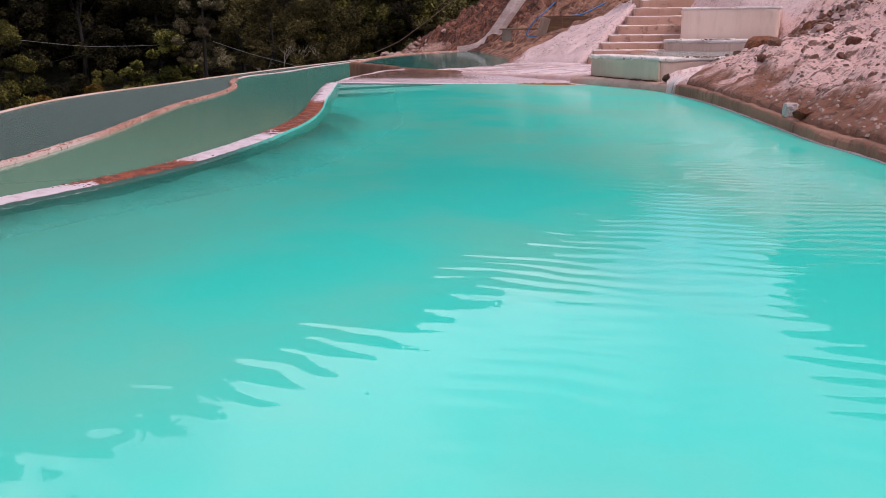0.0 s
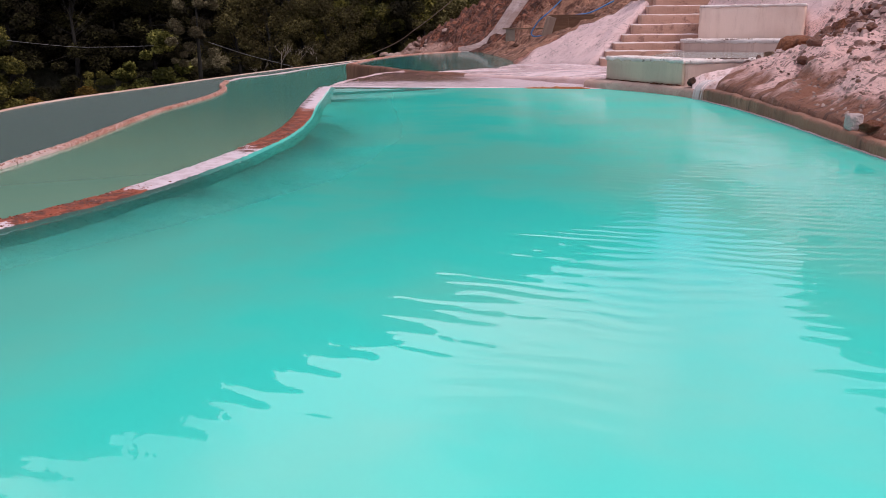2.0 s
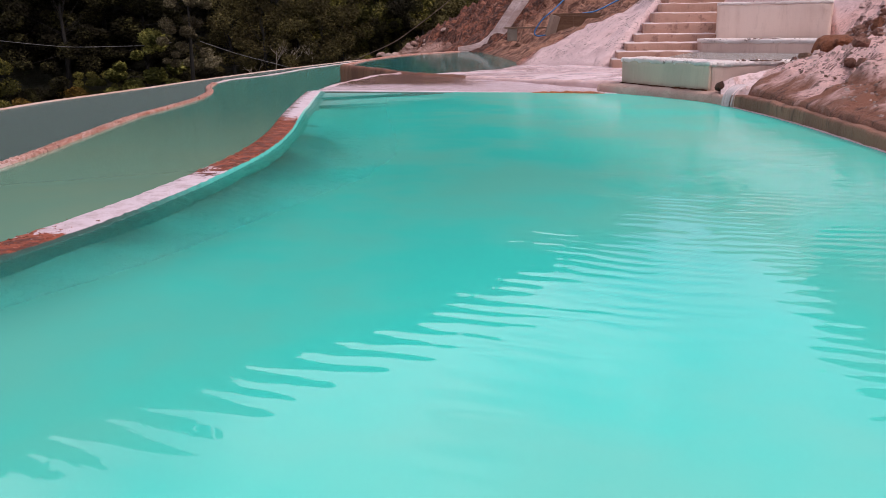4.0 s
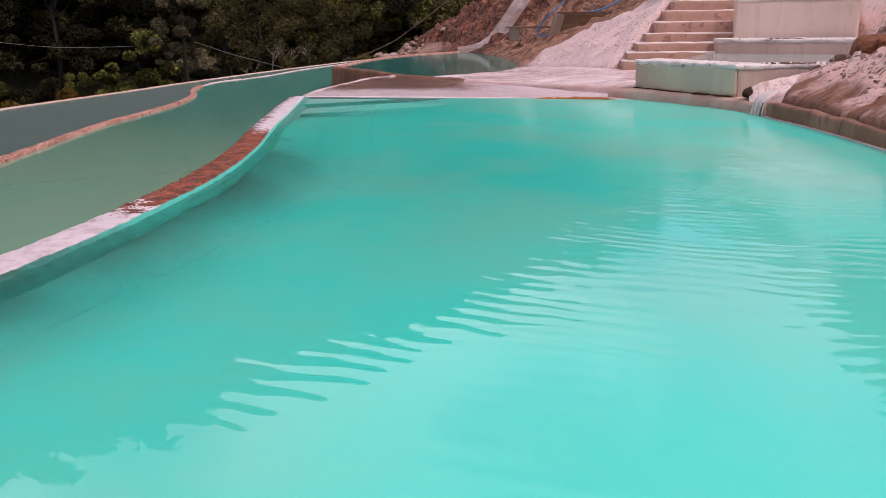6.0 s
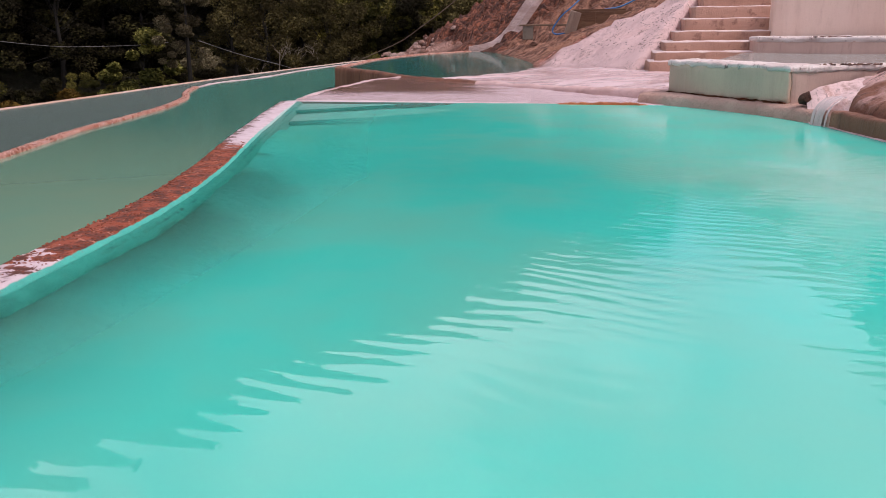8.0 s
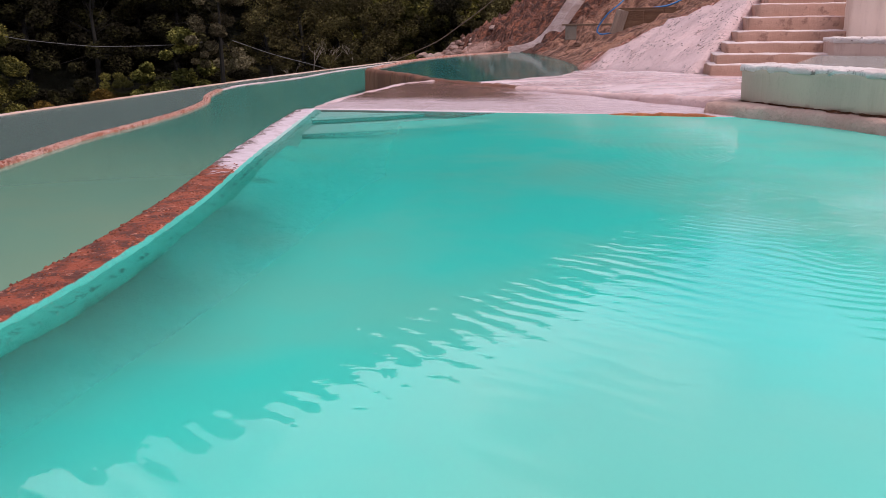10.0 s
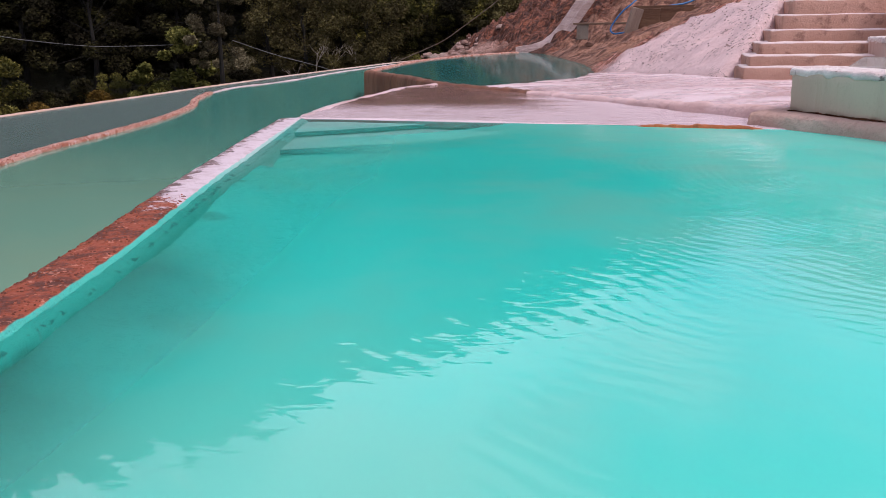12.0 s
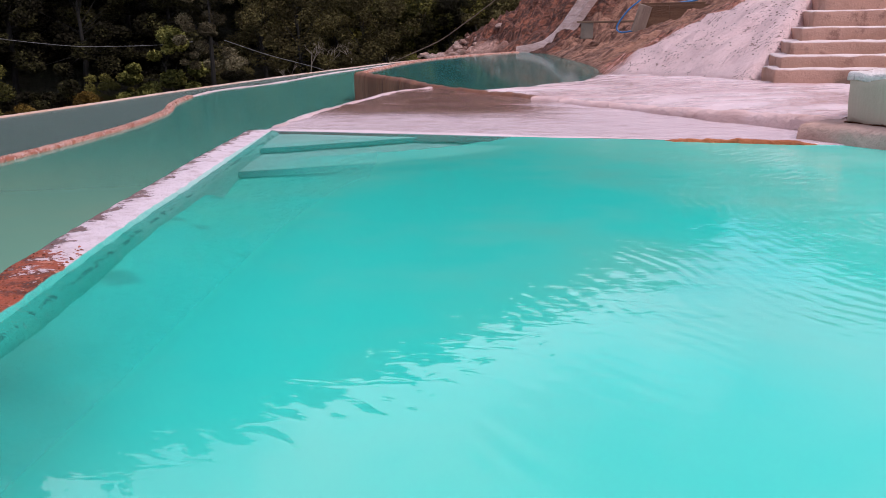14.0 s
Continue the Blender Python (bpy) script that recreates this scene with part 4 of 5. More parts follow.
# ---- woods ----
def leaf_material(name, dark, light):
    n = Nodes(name)
    # lit clumps and dark gaps painted into the crown's colour, then tone leaf by leaf
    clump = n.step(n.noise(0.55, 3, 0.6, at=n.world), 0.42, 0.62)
    clump_light = n.math("MULTIPLY", n.math("ADD", 0.06, clump), n.math("ADD", 0.15, n.math("POWER", n.island(), 1.6)))
    c = n.mix(clump_light, dark, tuple(v * 1.25 for v in light))
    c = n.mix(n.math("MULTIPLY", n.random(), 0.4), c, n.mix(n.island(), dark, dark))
    return n.surface(c, 0.8, None, 0.0, 0.10)


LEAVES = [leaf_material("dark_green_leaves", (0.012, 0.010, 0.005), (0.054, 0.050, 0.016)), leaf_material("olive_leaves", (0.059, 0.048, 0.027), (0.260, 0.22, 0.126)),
          leaf_material("fresh_green_leaves", (0.035, 0.036, 0.009), (0.248, 0.215, 0.052)), leaf_material("yellow_green_leaves", (0.053, 0.036, 0.009), (0.354, 0.21, 0.045)),
          leaf_material("brownish_leaves", (0.045, 0.036, 0.014), (0.190, 0.160, 0.060)), leaf_material("bright_green_leaves", (0.040, 0.044, 0.009), (0.366, 0.34, 0.090))]
# bark kept near black so limbs vanish in the wood's shaded gaps
BARK = plain("near_black_bark", (0.011, 0.009, 0.006), 0.9)


def leaf_cloud(rng, blobs, count, size):
    """Leaves scattered over the shells of many small clumps."""
    verts, faces = [], []
    for _ in range(count):
        c, r = blobs[rng.randrange(len(blobs))]
        d = Vector((rng.gauss(0, 1), rng.gauss(0, 1), rng.gauss(0, 1))).normalized()
        p = Vector(c) + Vector((d.x * r, d.y * r, d.z * r * 0.75)) * (0.55 + 0.5 * rng.random())
        a = Vector((rng.gauss(0, 1), rng.gauss(0, 1), rng.gauss(0, 0.6))).normalized()
        b = a.cross(Vector((rng.gauss(0, 1), rng.gauss(0, 1), rng.gauss(0, 1)))).normalized()
        s = size * rng.uniform(0.6, 1.4)
        k = len(verts)
        verts += [p - a * s, p + b * s * 0.45, p + a * s, p - b * s * 0.45]
        faces.append((k, k + 1, k + 2, k + 3))
    return verts, faces


def branch(bm, a, b, ra, rb, sides=6):
    a, b = Vector(a), Vector(b)
    q = (b - a).to_track_quat("Z", "Y")
    rings = []
    for p, r in ((a, ra), (b, rb)):
        rings.append([bm.verts.new(p + q @ Vector((math.cos(t) * r, math.sin(t) * r, 0))) for t in [2 * math.pi * i / sides for i in range(sides)]])
    for i in range(sides):
        bm.faces.new((rings[0][i], rings[0][(i + 1) % sides], rings[1][(i + 1) % sides], rings[1][i]))


def tree(name, seed, height, spread, leaves, count, size, label, low=0.25):
    rng = random.Random(seed)
    ob = tagged(new(name), label, "tree" if name == "tree" else "shrub")
    bm = bmesh.new()
    top = Vector((rng.uniform(-0.3, 0.3), rng.uniform(-0.3, 0.3), height * 0.7))
    mid = Vector((rng.uniform(-0.2, 0.2), rng.uniform(-0.2, 0.2), height * 0.35))
    r = height * 0.022
    branch(bm, (0, 0, -0.6), mid, r, r * 0.75), branch(bm, mid, top, r * 0.75, r * 0.3)
    blobs = []
    for i in range(int(16 + height * 2)):
        f = rng.uniform(low, 1.0)
        reach = spread * (0.35 + 0.65 * math.sin(math.pi * min(1.0, 0.25 + f * 0.75))) * math.sqrt(rng.random())
        t = rng.uniform(0, 2 * math.pi)
        c = Vector((math.cos(t) * reach, math.sin(t) * reach, height * f))
        root = mid.lerp(top, min(1.0, max(0.0, f - 0.2)))
        branch(bm, root, c, r * 0.10, r * 0.03, 5)
        blobs.append((c, spread * rng.uniform(0.12, 0.27)))
    part("trunk", bm, BARK, ob, smooth=True)
    verts, faces = leaf_cloud(rng, blobs, int(count * 3.2), size * 0.52)
    crown = mesh_object("crown", verts, faces, leaves, False)
    crown.parent = ob
    return ob


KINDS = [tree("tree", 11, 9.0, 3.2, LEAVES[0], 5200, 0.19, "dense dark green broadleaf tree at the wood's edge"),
         tree("tree", 12, 7.5, 2.2, LEAVES[1], 5200, 0.15, "olive-grey leafed tree in the wood", 0.1),
         tree("tree", 13, 8.0, 3.0, LEAVES[2], 5200, 0.18, "fresh green broadleaf tree in the wood", 0.1),
         tree("shrub", 14, 3.6, 2.1, LEAVES[5], 4200, 0.17, "bright green leafy shrub below the pool rim", 0.05),
         tree("shrub", 15, 2.2, 1.7, LEAVES[3], 3400, 0.13, "yellowing undergrowth shrub by the rim", 0.0),
         tree("shrub", 16, 3.0, 2.1, LEAVES[0], 3600, 0.16, "dark green undergrowth shrub in the valley", 0.0),
         tree("tree", 17, 8.5, 3.2, LEAVES[4], 4200, 0.15, "sparse brownish leafed tree with bare branches", 0.15)]
rng = random.Random(5)


def plant(kind, x, y, z, scale=1.0):
    return copy_thing(KINDS[kind], Matrix.Translation((x, y, z)) @ Matrix.Rotation(rng.uniform(0, 6.28), 4, "Z") @ Matrix.Scale(scale, 4))


def sight(az, dist):
    return 1.5 + math.sin(radians(az)) * dist, -15.6 + math.cos(radians(az)) * dist


# back rows of the wood
for i in range(76):
    az = -42 + 50 * (i + rng.random()) / 76
    x, y = sight(az, rng.uniform(63, 70))
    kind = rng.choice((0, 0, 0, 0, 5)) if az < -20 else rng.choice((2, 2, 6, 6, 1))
    plant(kind, x, y, min(-1.5, ground_height(x, y)) - 1.8, rng.uniform(0.9, 1.3))
# undergrowth along the foot of the wood
for i in range(64):
    az = -42 + 44 * (i + rng.random()) / 64
    x, y = sight(az, rng.uniform(57.5, 62))
    kind = rng.choice((5, 5, 5, 4)) if az < -17 else rng.choice((5, 4, 6))
    plant(kind, x, y, -6.0 if kind != 6 else -7.0, rng.uniform(0.8, 1.2))
# plants that stand out: bearing, distance, foot, size
for kind, az, dist, z, scale in ((6, -14.0, 60, -5.0, 0.85), (2, -12.2, 61, -5.0, 0.9), (0, -10.4, 61, -5.0, 0.8), (6, -20.6, 59, -5.0, 0.95), (6, -18.8, 59.5, -5.0, 1.0), (6, -16.6, 60, -5.0, 0.9),
                                 (4, -35.6, 52, -4.9, 1.1), (5, -34.0, 53, -4.9, 1.0), (4, -32.4, 53, -4.7, 0.9), (5, -31.0, 54, -4.4, 0.9), (4, -29.6, 54, -4.3, 0.9), (5, -33.4, 55, -4.8, 0.8), (2, -29.0, 55, -4.6, 0.4), (2, -27.6, 55, -4.6, 0.4), (5, -26.3, 56, -4.4, 0.9), (5, -22.5, 57, -4.2, 0.9), (5, -21, 57, -4.2, 0.8)):
    plant(kind, *sight(az, dist), z, scale)
for k, (az, dist, z, scale) in zip(KINDS, ((-30.0, 62, -4.0, 1.0), (-22.9, 50.5, -1.5, 0.68), (-34.7, 47, -3.9, 0.66), (-25.4, 53.5, -3.6, 1.15), (-36.8, 50, -4.8, 1.0), (-23.4, 56, -4.2, 0.9), (-15.2, 59, -5.0, 0.9))):
    k.matrix_basis = Matrix.Translation((*sight(az, dist), z)) @ Matrix.Scale(scale, 4)


def hill_woods():
    """Tree crowns along the top of the bare hillside, one mass."""
    g = random.Random(78)
    blobs = []
    for _ in range(1500):
        x, y = g.uniform(4, 40), g.uniform(-30, 60)
        h = float(hill_height(np.array([x]), np.array([y]))[0][0])
        if 4.5 < h < 20 and y < 1.25 * x + 1.0:
            blobs.append(((x, y, h + g.uniform(0.2, 1.8)), g.uniform(1.0, 1.8)))
    verts, faces = leaf_cloud(g, blobs, 60000, 0.6)
    return tagged(mesh_object("hill_woods", verts, faces, LEAVES[0], False), "dense dark woods above the bare slope", "woods", kind="stuff")


def far_woods():
    """Tree crowns on the wooded hill, one mass."""
    g = random.Random(77)
    blobs = []
    for _ in range(2600):
        az, dist = radians(g.uniform(-100, 75)), g.uniform(68, 190)
        x, y = 1 + math.sin(az) * dist, -15 + math.cos(az) * dist
        if toe_distance(np.array([x]), np.array([y]))[0][0] > -2:
            continue
        z = ground_height(x, y)
        blobs.append(((x, y, z + g.uniform(1, 6)), g.uniform(2.0, 4.0)))
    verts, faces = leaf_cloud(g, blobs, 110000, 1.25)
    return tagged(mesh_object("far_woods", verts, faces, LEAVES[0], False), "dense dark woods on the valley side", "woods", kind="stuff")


far_woods()
hill_woods()


# ---- things on the bank ----
def stone_mesh(seed, flat=0.65, sides=2):
    rng = random.Random(seed)
    bm = bmesh.new()
    bmesh.ops.create_icosphere(bm, subdivisions=sides, radius=1.0)
    off = Vector((rng.uniform(0, 50), rng.uniform(0, 50), rng.uniform(0, 50)))
    cuts = [(Vector((rng.gauss(0, 1), rng.gauss(0, 1), rng.gauss(0, 1))).normalized(), rng.uniform(0.5, 0.8)) for _ in range(11)]
    for v in bm.verts:
        for n, d in cuts:
            over = v.co.dot(n) - d
            if over > 0:
                v.co -= n * over * 0.9
        v.co *= 1 + 0.16 * noise.noise(v.co * 1.6 + off)
        v.co += noise.noise_vector(v.co * 4 + off) * 0.04
        v.co.z *= flat
    me = bpy.data.meshes.new("stone")
    bm.to_mesh(me)
    bm.free()
    return me


def rock_material(name, a, b):
    n = Nodes(name)
    f, g = n.noise(3.0, 5, 0.65), n.noise(14, 4, 0.6)
    c = n.mix(n.random(), a, b)
    c = n.mix(n.step(f, 0.5, 0.7), c, tuple(v * 0.5 for v in a))
    return n.surface(c, 0.85, n.bump(n.math("ADD", f, n.math("MULTIPLY", g, 0.4)), 0.12))


ROCK = rock_material("brown_rock", (0.28, 0.085, 0.036), (0.36, 0.13, 0.06))
HOLLOW_SHADE = rock_material("hollow_shade_rock", (0.10, 0.035, 0.02), (0.14, 0.055, 0.03))
ROCK_ORANGE = rock_material("orange_rock", (0.40, 0.18, 0.09), (0.34, 0.20, 0.13))
STONE = rock_material("pinkish_stone", (0.50, 0.25, 0.18), (0.22, 0.06, 0.03))
WHITE_STONE = rock_material("white_limestone", (0.54, 0.42, 0.41), (0.48, 0.36, 0.34))
STONES = []
for k in range(7):
    me = stone_mesh(100 + k, 0.8)
    me.materials.append(STONE)
    STONES.append(me)


def on_slope(x, y):
    """Height of the hillside mesh under a point."""
    hit, place, _, _ = HILL.ray_cast(Vector((x, y, 50)), Vector((0, 0, -1)))
    return place.z if hit else -9.0


def rock(x, y, z, size, material, label, seed, turn=0.0):
    me = stone_mesh(seed, 0.62, 3)
    me.materials.append(material)
    ob = tagged(new("boulder", me), label, "rock")
    ob.matrix_basis = Matrix.Translation((x, y, z)) @ Matrix.Rotation(turn, 4, "Z") @ Matrix.Diagonal((*size, 1))
    return ob


rock(4.56, -1.25, max(0.44, on_slope(4.56, -1.25)) + 0.14, (0.32, 0.25, 0.37), ROCK, "large brown boulder on the edge of the basin", 41, 0.4)
rock(5.0, -0.45, on_slope(5.0, -0.45) + 0.08, (0.22, 0.16, 0.13), ROCK, "flat dark brown rock on the rubble", 42, 0.2)
rock(4.2, -1.28, max(0.45, on_slope(4.2, -1.28)) + 0.06, (0.16, 0.14, 0.15), ROCK_ORANGE, "rusty orange rock beside the basin wall", 43, 0.9)
rock(4.42, -1.3, on_slope(4.42, -1.3) + 0.05, (0.11, 0.09, 0.09), ROCK_ORANGE, "small rusty orange rock beside the basin wall", 44, 1.9)
rock(5.3, -1.6, on_slope(5.3, -1.6) + 0.06, (0.11, 0.09, 0.09), ROCK, "brown rock among rubble on the bank", 45, 1.2)
rock(5.75, 0.9, on_slope(5.75, 0.9) + 0.12, (0.12, 0.12, 0.2), ROCK, "upright brown rock among rubble", 46, 0.3)
rock(3.70, -7.18, on_slope(3.70, -7.18) + 0.045, (0.095, 0.08, 0.085), ROCK, "rounded brown rock on the wall top", 47, 0.1)
white = tagged(new("stone_block", None), "squared white limestone block on the wall top", "stone")
bm = box_mesh((3.61, -6.94, 0.115), (3.725, -6.80, 0.25), 2, 0.018, 0.012, 9.0)
part("block", bm, WHITE_STONE, white, smooth=True)

g = random.Random(9)
for i in range(290):
    if i < 230:
        u = g.random()
        x, y = (4.6 + 1.7 * u + g.gauss(0, 0.25), -1.2 + 3.1 * u + g.gauss(0, 0.4)) if i % 3 else (5.1 + 1.4 * u + g.gauss(0, 0.3), 0.4 + 2.6 * u + g.gauss(0, 0.4))
    elif i < 255:
        x, y = g.uniform(4.0, 6.4), g.uniform(-6.5, 2)
    else:
        x, y = g.uniform(3.85, 5.6), g.uniform(-9.5, -3)
    s = g.choice((0.03, 0.04, 0.05, 0.06, 0.07)) * g.uniform(0.8, 1.25) * (0.6 if i >= 255 else 1.5)
    ob = tagged(new("stone", STONES[g.randrange(7)]), "angular pinkish-brown stone lying on the bank", "stone", "loose stones on the bank")
    ob.matrix_basis = Matrix.Translation((x, y, on_slope(x, y) + s * 0.45)) @ Matrix.Rotation(g.uniform(0, 6), 4, "Z") @ Matrix.Rotation(g.uniform(-0.4, 0.4), 4, "X") @ Matrix.Scale(s, 4)
PALE_STONE = rock_material("pale_pink_stone", (0.66, 0.46, 0.40), (0.46, 0.24, 0.18))
TUMBLED = []
for k in range(3):
    me = stone_mesh(200 + k, 0.6)
    me.materials.append(PALE_STONE)
    TUMBLED.append(me)
for i in range(46):
    x, y = -5.6 + g.gauss(0, 0.7), 24.2 + g.gauss(0, 0.6)
    s = g.uniform(0.08, 0.2)
    ob = tagged(new("stone", TUMBLED[g.randrange(3)]), "pale tumbled stone at the foot of the slope", "stone", "tumbled stones beyond the pools")
    ob.matrix_basis = Matrix.Translation((x, y, max(-0.3, on_slope(x, y)) + s * 0.2)) @ Matrix.Rotation(g.uniform(0, 6), 4, "Z") @ Matrix.Scale(s, 4)

RUSTY = []
for k in range(3):
    me = stone_mesh(300 + k, 0.7)
    me.materials.append(ROCK_ORANGE)
    RUSTY.append(me)
for i in range(26):
    x, y = 4.35 + 0.22 * g.gauss(0, 1) + 0.012 * i, -1.32 + 0.12 * g.gauss(0, 1) + 0.02 * i
    s = g.uniform(0.03, 0.08)
    ob = tagged(new("stone", RUSTY[g.randrange(3)]), "rusty orange stone heaped beside the boulder", "stone", "rusty stones by the boulder")
    ob.matrix_basis = Matrix.Translation((x, y, on_slope(x, y) + s * 0.4)) @ Matrix.Rotation(g.uniform(0, 6), 4, "Z") @ Matrix.Rotation(g.uniform(-0.5, 0.5), 4, "Y") @ Matrix.Scale(s, 4)

# mineral flow and little waterfall
def flow_material():
    n = Nodes("white_mineral_flow")
    f = n.noise(3.0, 6, 0.65, stretch=(2.0, 0.7, 1))
    h = n.noise(16, 5, 0.6, stretch=(2.0, 0.5, 1))
    c = n.mix(n.step(f, 0.5, 0.66), (0.78, 0.56, 0.54), (0.40, 0.20, 0.15))
    c = n.mix(n.math("MULTIPLY", n.step(h, 0.55, 0.68), 0.6), c, (0.22, 0.13, 0.10))
    return n.surface(c, 0.5, n.bump(n.math("ADD", f, n.math("MULTIPLY", h, 0.4)), 0.03))


FLOW = flow_material()
tagged(loft("mineral_flow", [(3.05, -1.85, 0.2), (3.25, -1.76, 0.31), (3.5, -1.7, 0.36), (3.8, -1.6, 0.40)],
            [(3.0, -2.3, 0.0), (3.1, -2.58, 0.03), (3.2, -2.68, 0.13), (3.4, -2.7, 0.2)], 50, 26, FLOW,
            lambda v, s: 0.025 * math.sin(math.pi * min(1, s * 1.1)) * (1 - 0.3 * s) + rough_noise(v, 4.0, 0.035) + rough_noise(v, 11.0, 0.014)),
       "white mineral flow from the basin to the pool", "mineral flow", kind="structure")
# dark body added in place of the shade inside a hollow
rock(3.03, -1.95, 0.2, (0.07, 0.10, 0.14), HOLLOW_SHADE, "dark stone standing in for the shaded hollow at the overflow", 48)
FALL = plain("white_falling_water", (0.60, 0.47, 0.46), 0.25, 0.22, 0.0, 45.0)
fall = tagged(new("waterfall"), "thin white streams of water falling into the pool", "waterfall")
for k, (x, y, w) in enumerate(((3.05, -2.38, 0.022), (3.075, -2.43, 0.036), (3.095, -2.47, 0.034), (3.12, -2.54, 0.014))):
    run = [(x + 0.14, y + 0.1, 0.24), (x + 0.05, y + 0.03, 0.21), (x - 0.02, y - 0.01, 0.14), (x - 0.045, y - 0.03, 0.06), (x - 0.055, y - 0.035, -0.02)]
    line = curve_points(run, 0.03)
    bm = bmesh.new()
    rows = []
    for i, p in enumerate(line):
        f = 1 - 0.3 * i / len(line)
        rows.append([bm.verts.new((p[0] + 0.45 * w * f * t + 0.006 * math.cos(t * 3), p[1] - w * f * t, p[2] + 0.012 * (1 - t * t) + rough_noise((p[0] * 3, p[1] + t, k), 9, 0.006))) for t in (-1, -0.5, 0, 0.5, 1)])
    for a, b in zip(rows, rows[1:]):
        for j in range(4):
            bm.faces.new((a[j], a[j + 1], b[j + 1], b[j]))
    part("stream", bm, FALL, fall, smooth=True)

# rusty crust along the overflow's front lip
RUST = travertine("rusty_orange_crust", (0.50, 0.17, 0.045), (0.34, 0.09, 0.022), (0.07, 0.03, 0.02), 0.85, 0.02)
tagged(ribbon("rusty_lip", [(0.66, -0.33, -0.03), (0.8, -0.35, -0.012), (1.1, -0.385, -0.003), (1.4, -0.425, 0.0), (1.58, -0.45, -0.008), (1.7, -0.46, -0.03)], [(-0.06, 0.0), (-0.03, 0.022), (0.03, 0.03), (0.06, 0.015), (0.07, -0.06)], RUST, 0.018, 0.013, 15.0),
       "rusty orange mineral crust on the overflow lip", "mineral crust", kind="structure")

# ---- upper slope: chute, trough, slab, hoses, cables ----
CHUTE = travertine("white_chute_lining", (0.60, 0.46, 0.44), (0.44, 0.30, 0.27), (0.20, 0.11, 0.09), 0.5, 0.03, 0.6, (1, 1, 3))
CHUTE_RUN = [(-2.7, 19.6, 0.01), (-2.25, 19.6, 0.05), (-1.85, 19.68, 0.21), (-1.48, 19.8, 0.58), (-1.1, 19.92, 1.12), (-0.7, 20.08, 1.7), (-0.05, 20.35, 2.65)]
CHUTE_WIDE = [0.15, 0.19, 0.16, 0.13, 0.13, 0.14, 0.16]
chute = tagged(new("water_chute"), "white-crusted water chute down the slope", "water chute")
lining = loft("lining", [(x - 0.75 * w, y + 0.12, z + 0.6 * w) for (x, y, z), w in zip(CHUTE_RUN, CHUTE_WIDE)], [(x + 0.75 * w, y - 0.12, z - 0.6 * w) for (x, y, z), w in zip(CHUTE_RUN, CHUTE_WIDE)], 70, 14, CHUTE,
              lambda v, s: -0.12 * math.sin(math.pi * s) + rough_noise(v, 7.0, 0.025) + rough_noise(v, 18.0, 0.008))
lining.parent = chute
tagged(lining)
for side, rise in ((-0.8, 0.7), (0.8, -0.55)):
    kerb = ribbon("edge", [(x + side * w, y - 0.14 * side, z + rise * w) for (x, y, z), w in zip(CHUTE_RUN, CHUTE_WIDE)], [(-0.05, -0.3), (-0.055, 0.02), (-0.03, 0.045), (0.02, 0.05), (0.05, 0.025), (0.055, -0.3)], CHUTE, 0.06, 0.012, 8.0)
    kerb.parent = chute
    tagged(kerb)
WOOD = travertine("weathered_brown_boards", (0.19, 0.095, 0.05), (0.14, 0.065, 0.034), (0.08, 0.035, 0.02), 0.5, 0.01, 0.8, (1, 1, 6))
GREY_WOOD = travertine("weathered_grey_board", (0.34, 0.25, 0.20), (0.27, 0.19, 0.15), (0.16, 0.1, 0.07), 0.5, 0.01, 0.8, (8, 8, 1))
trough = tagged(new("trough"), "weathered brown wooden trough set in the slope", "trough")
for k in range(5):
    part("board", box_mesh((0.86 + 0.5 * k, 14.66 + 0.02 * (k % 2), 0.72 + 0.12 * k), (1.35 + 0.5 * k, 14.72 + 0.02 * (k % 2), 1.2 + 0.01 * k), 1, 0.008, 0.008), WOOD, trough)
end = part("end_board", box_mesh((-0.16, -0.04, -0.32), (0.16, 0.04, 0.32), 1, 0.01, 0.01), GREY_WOOD, trough, "leaning grey end board")
end.matrix_basis = pose(0.72, 14.58, 0.9, 8, 14, 25)
part("back_board", box_mesh((0.7, 15.2, 0.7), (3.4, 15.26, 1.28), 1, 0.008, 0.008), WOOD, trough)
slab = tagged(new("concrete_slab"), "thin grey concrete slab on the slope", "slab")
SLAB = travertine("grey_concrete", (0.22, 0.13, 0.085), (0.16, 0.09, 0.055), (0.09, 0.05, 0.03), 0.4, 0.008)
part("ledge", box_mesh((-0.82, 15.4, 0.83), (0.56, 15.9, 0.875), 1, 0.008, 0.008), SLAB, slab)
part("support", box_mesh((-0.72, 15.42, 0.45), (-0.42, 15.6, 0.83), 1, 0.01, 0.012), travertine("pale_grey_block", (0.24, 0.19, 0.15), (0.19, 0.15, 0.115), (0.12, 0.08, 0.06), 0.4, 0.008), slab, "pale grey concrete block")


def tube(name, pts, radius, material, label, category):
    cu = bpy.data.curves.new(name, "CURVE")
    cu.dimensions, cu.bevel_depth, cu.bevel_resolution = "3D", radius, 2
    sp = cu.splines.new("POLY")
    line = curve_points(pts, 0.08 if radius > 0.015 else 0.5)
    sp.points.add(len(line) - 1)
    for p, q in zip(sp.points, line):
        p.co = (*q, 1)
    cu.materials.append(material)
    return tagged(new(name, cu), label, category)


BLUE = plain("blue_plastic_hose", (0.03, 0.16, 0.42), 0.35, 0.15)
GREY = plain("grey_cable_sheath", (0.19, 0.18, 0.175), 0.6, 0.1)
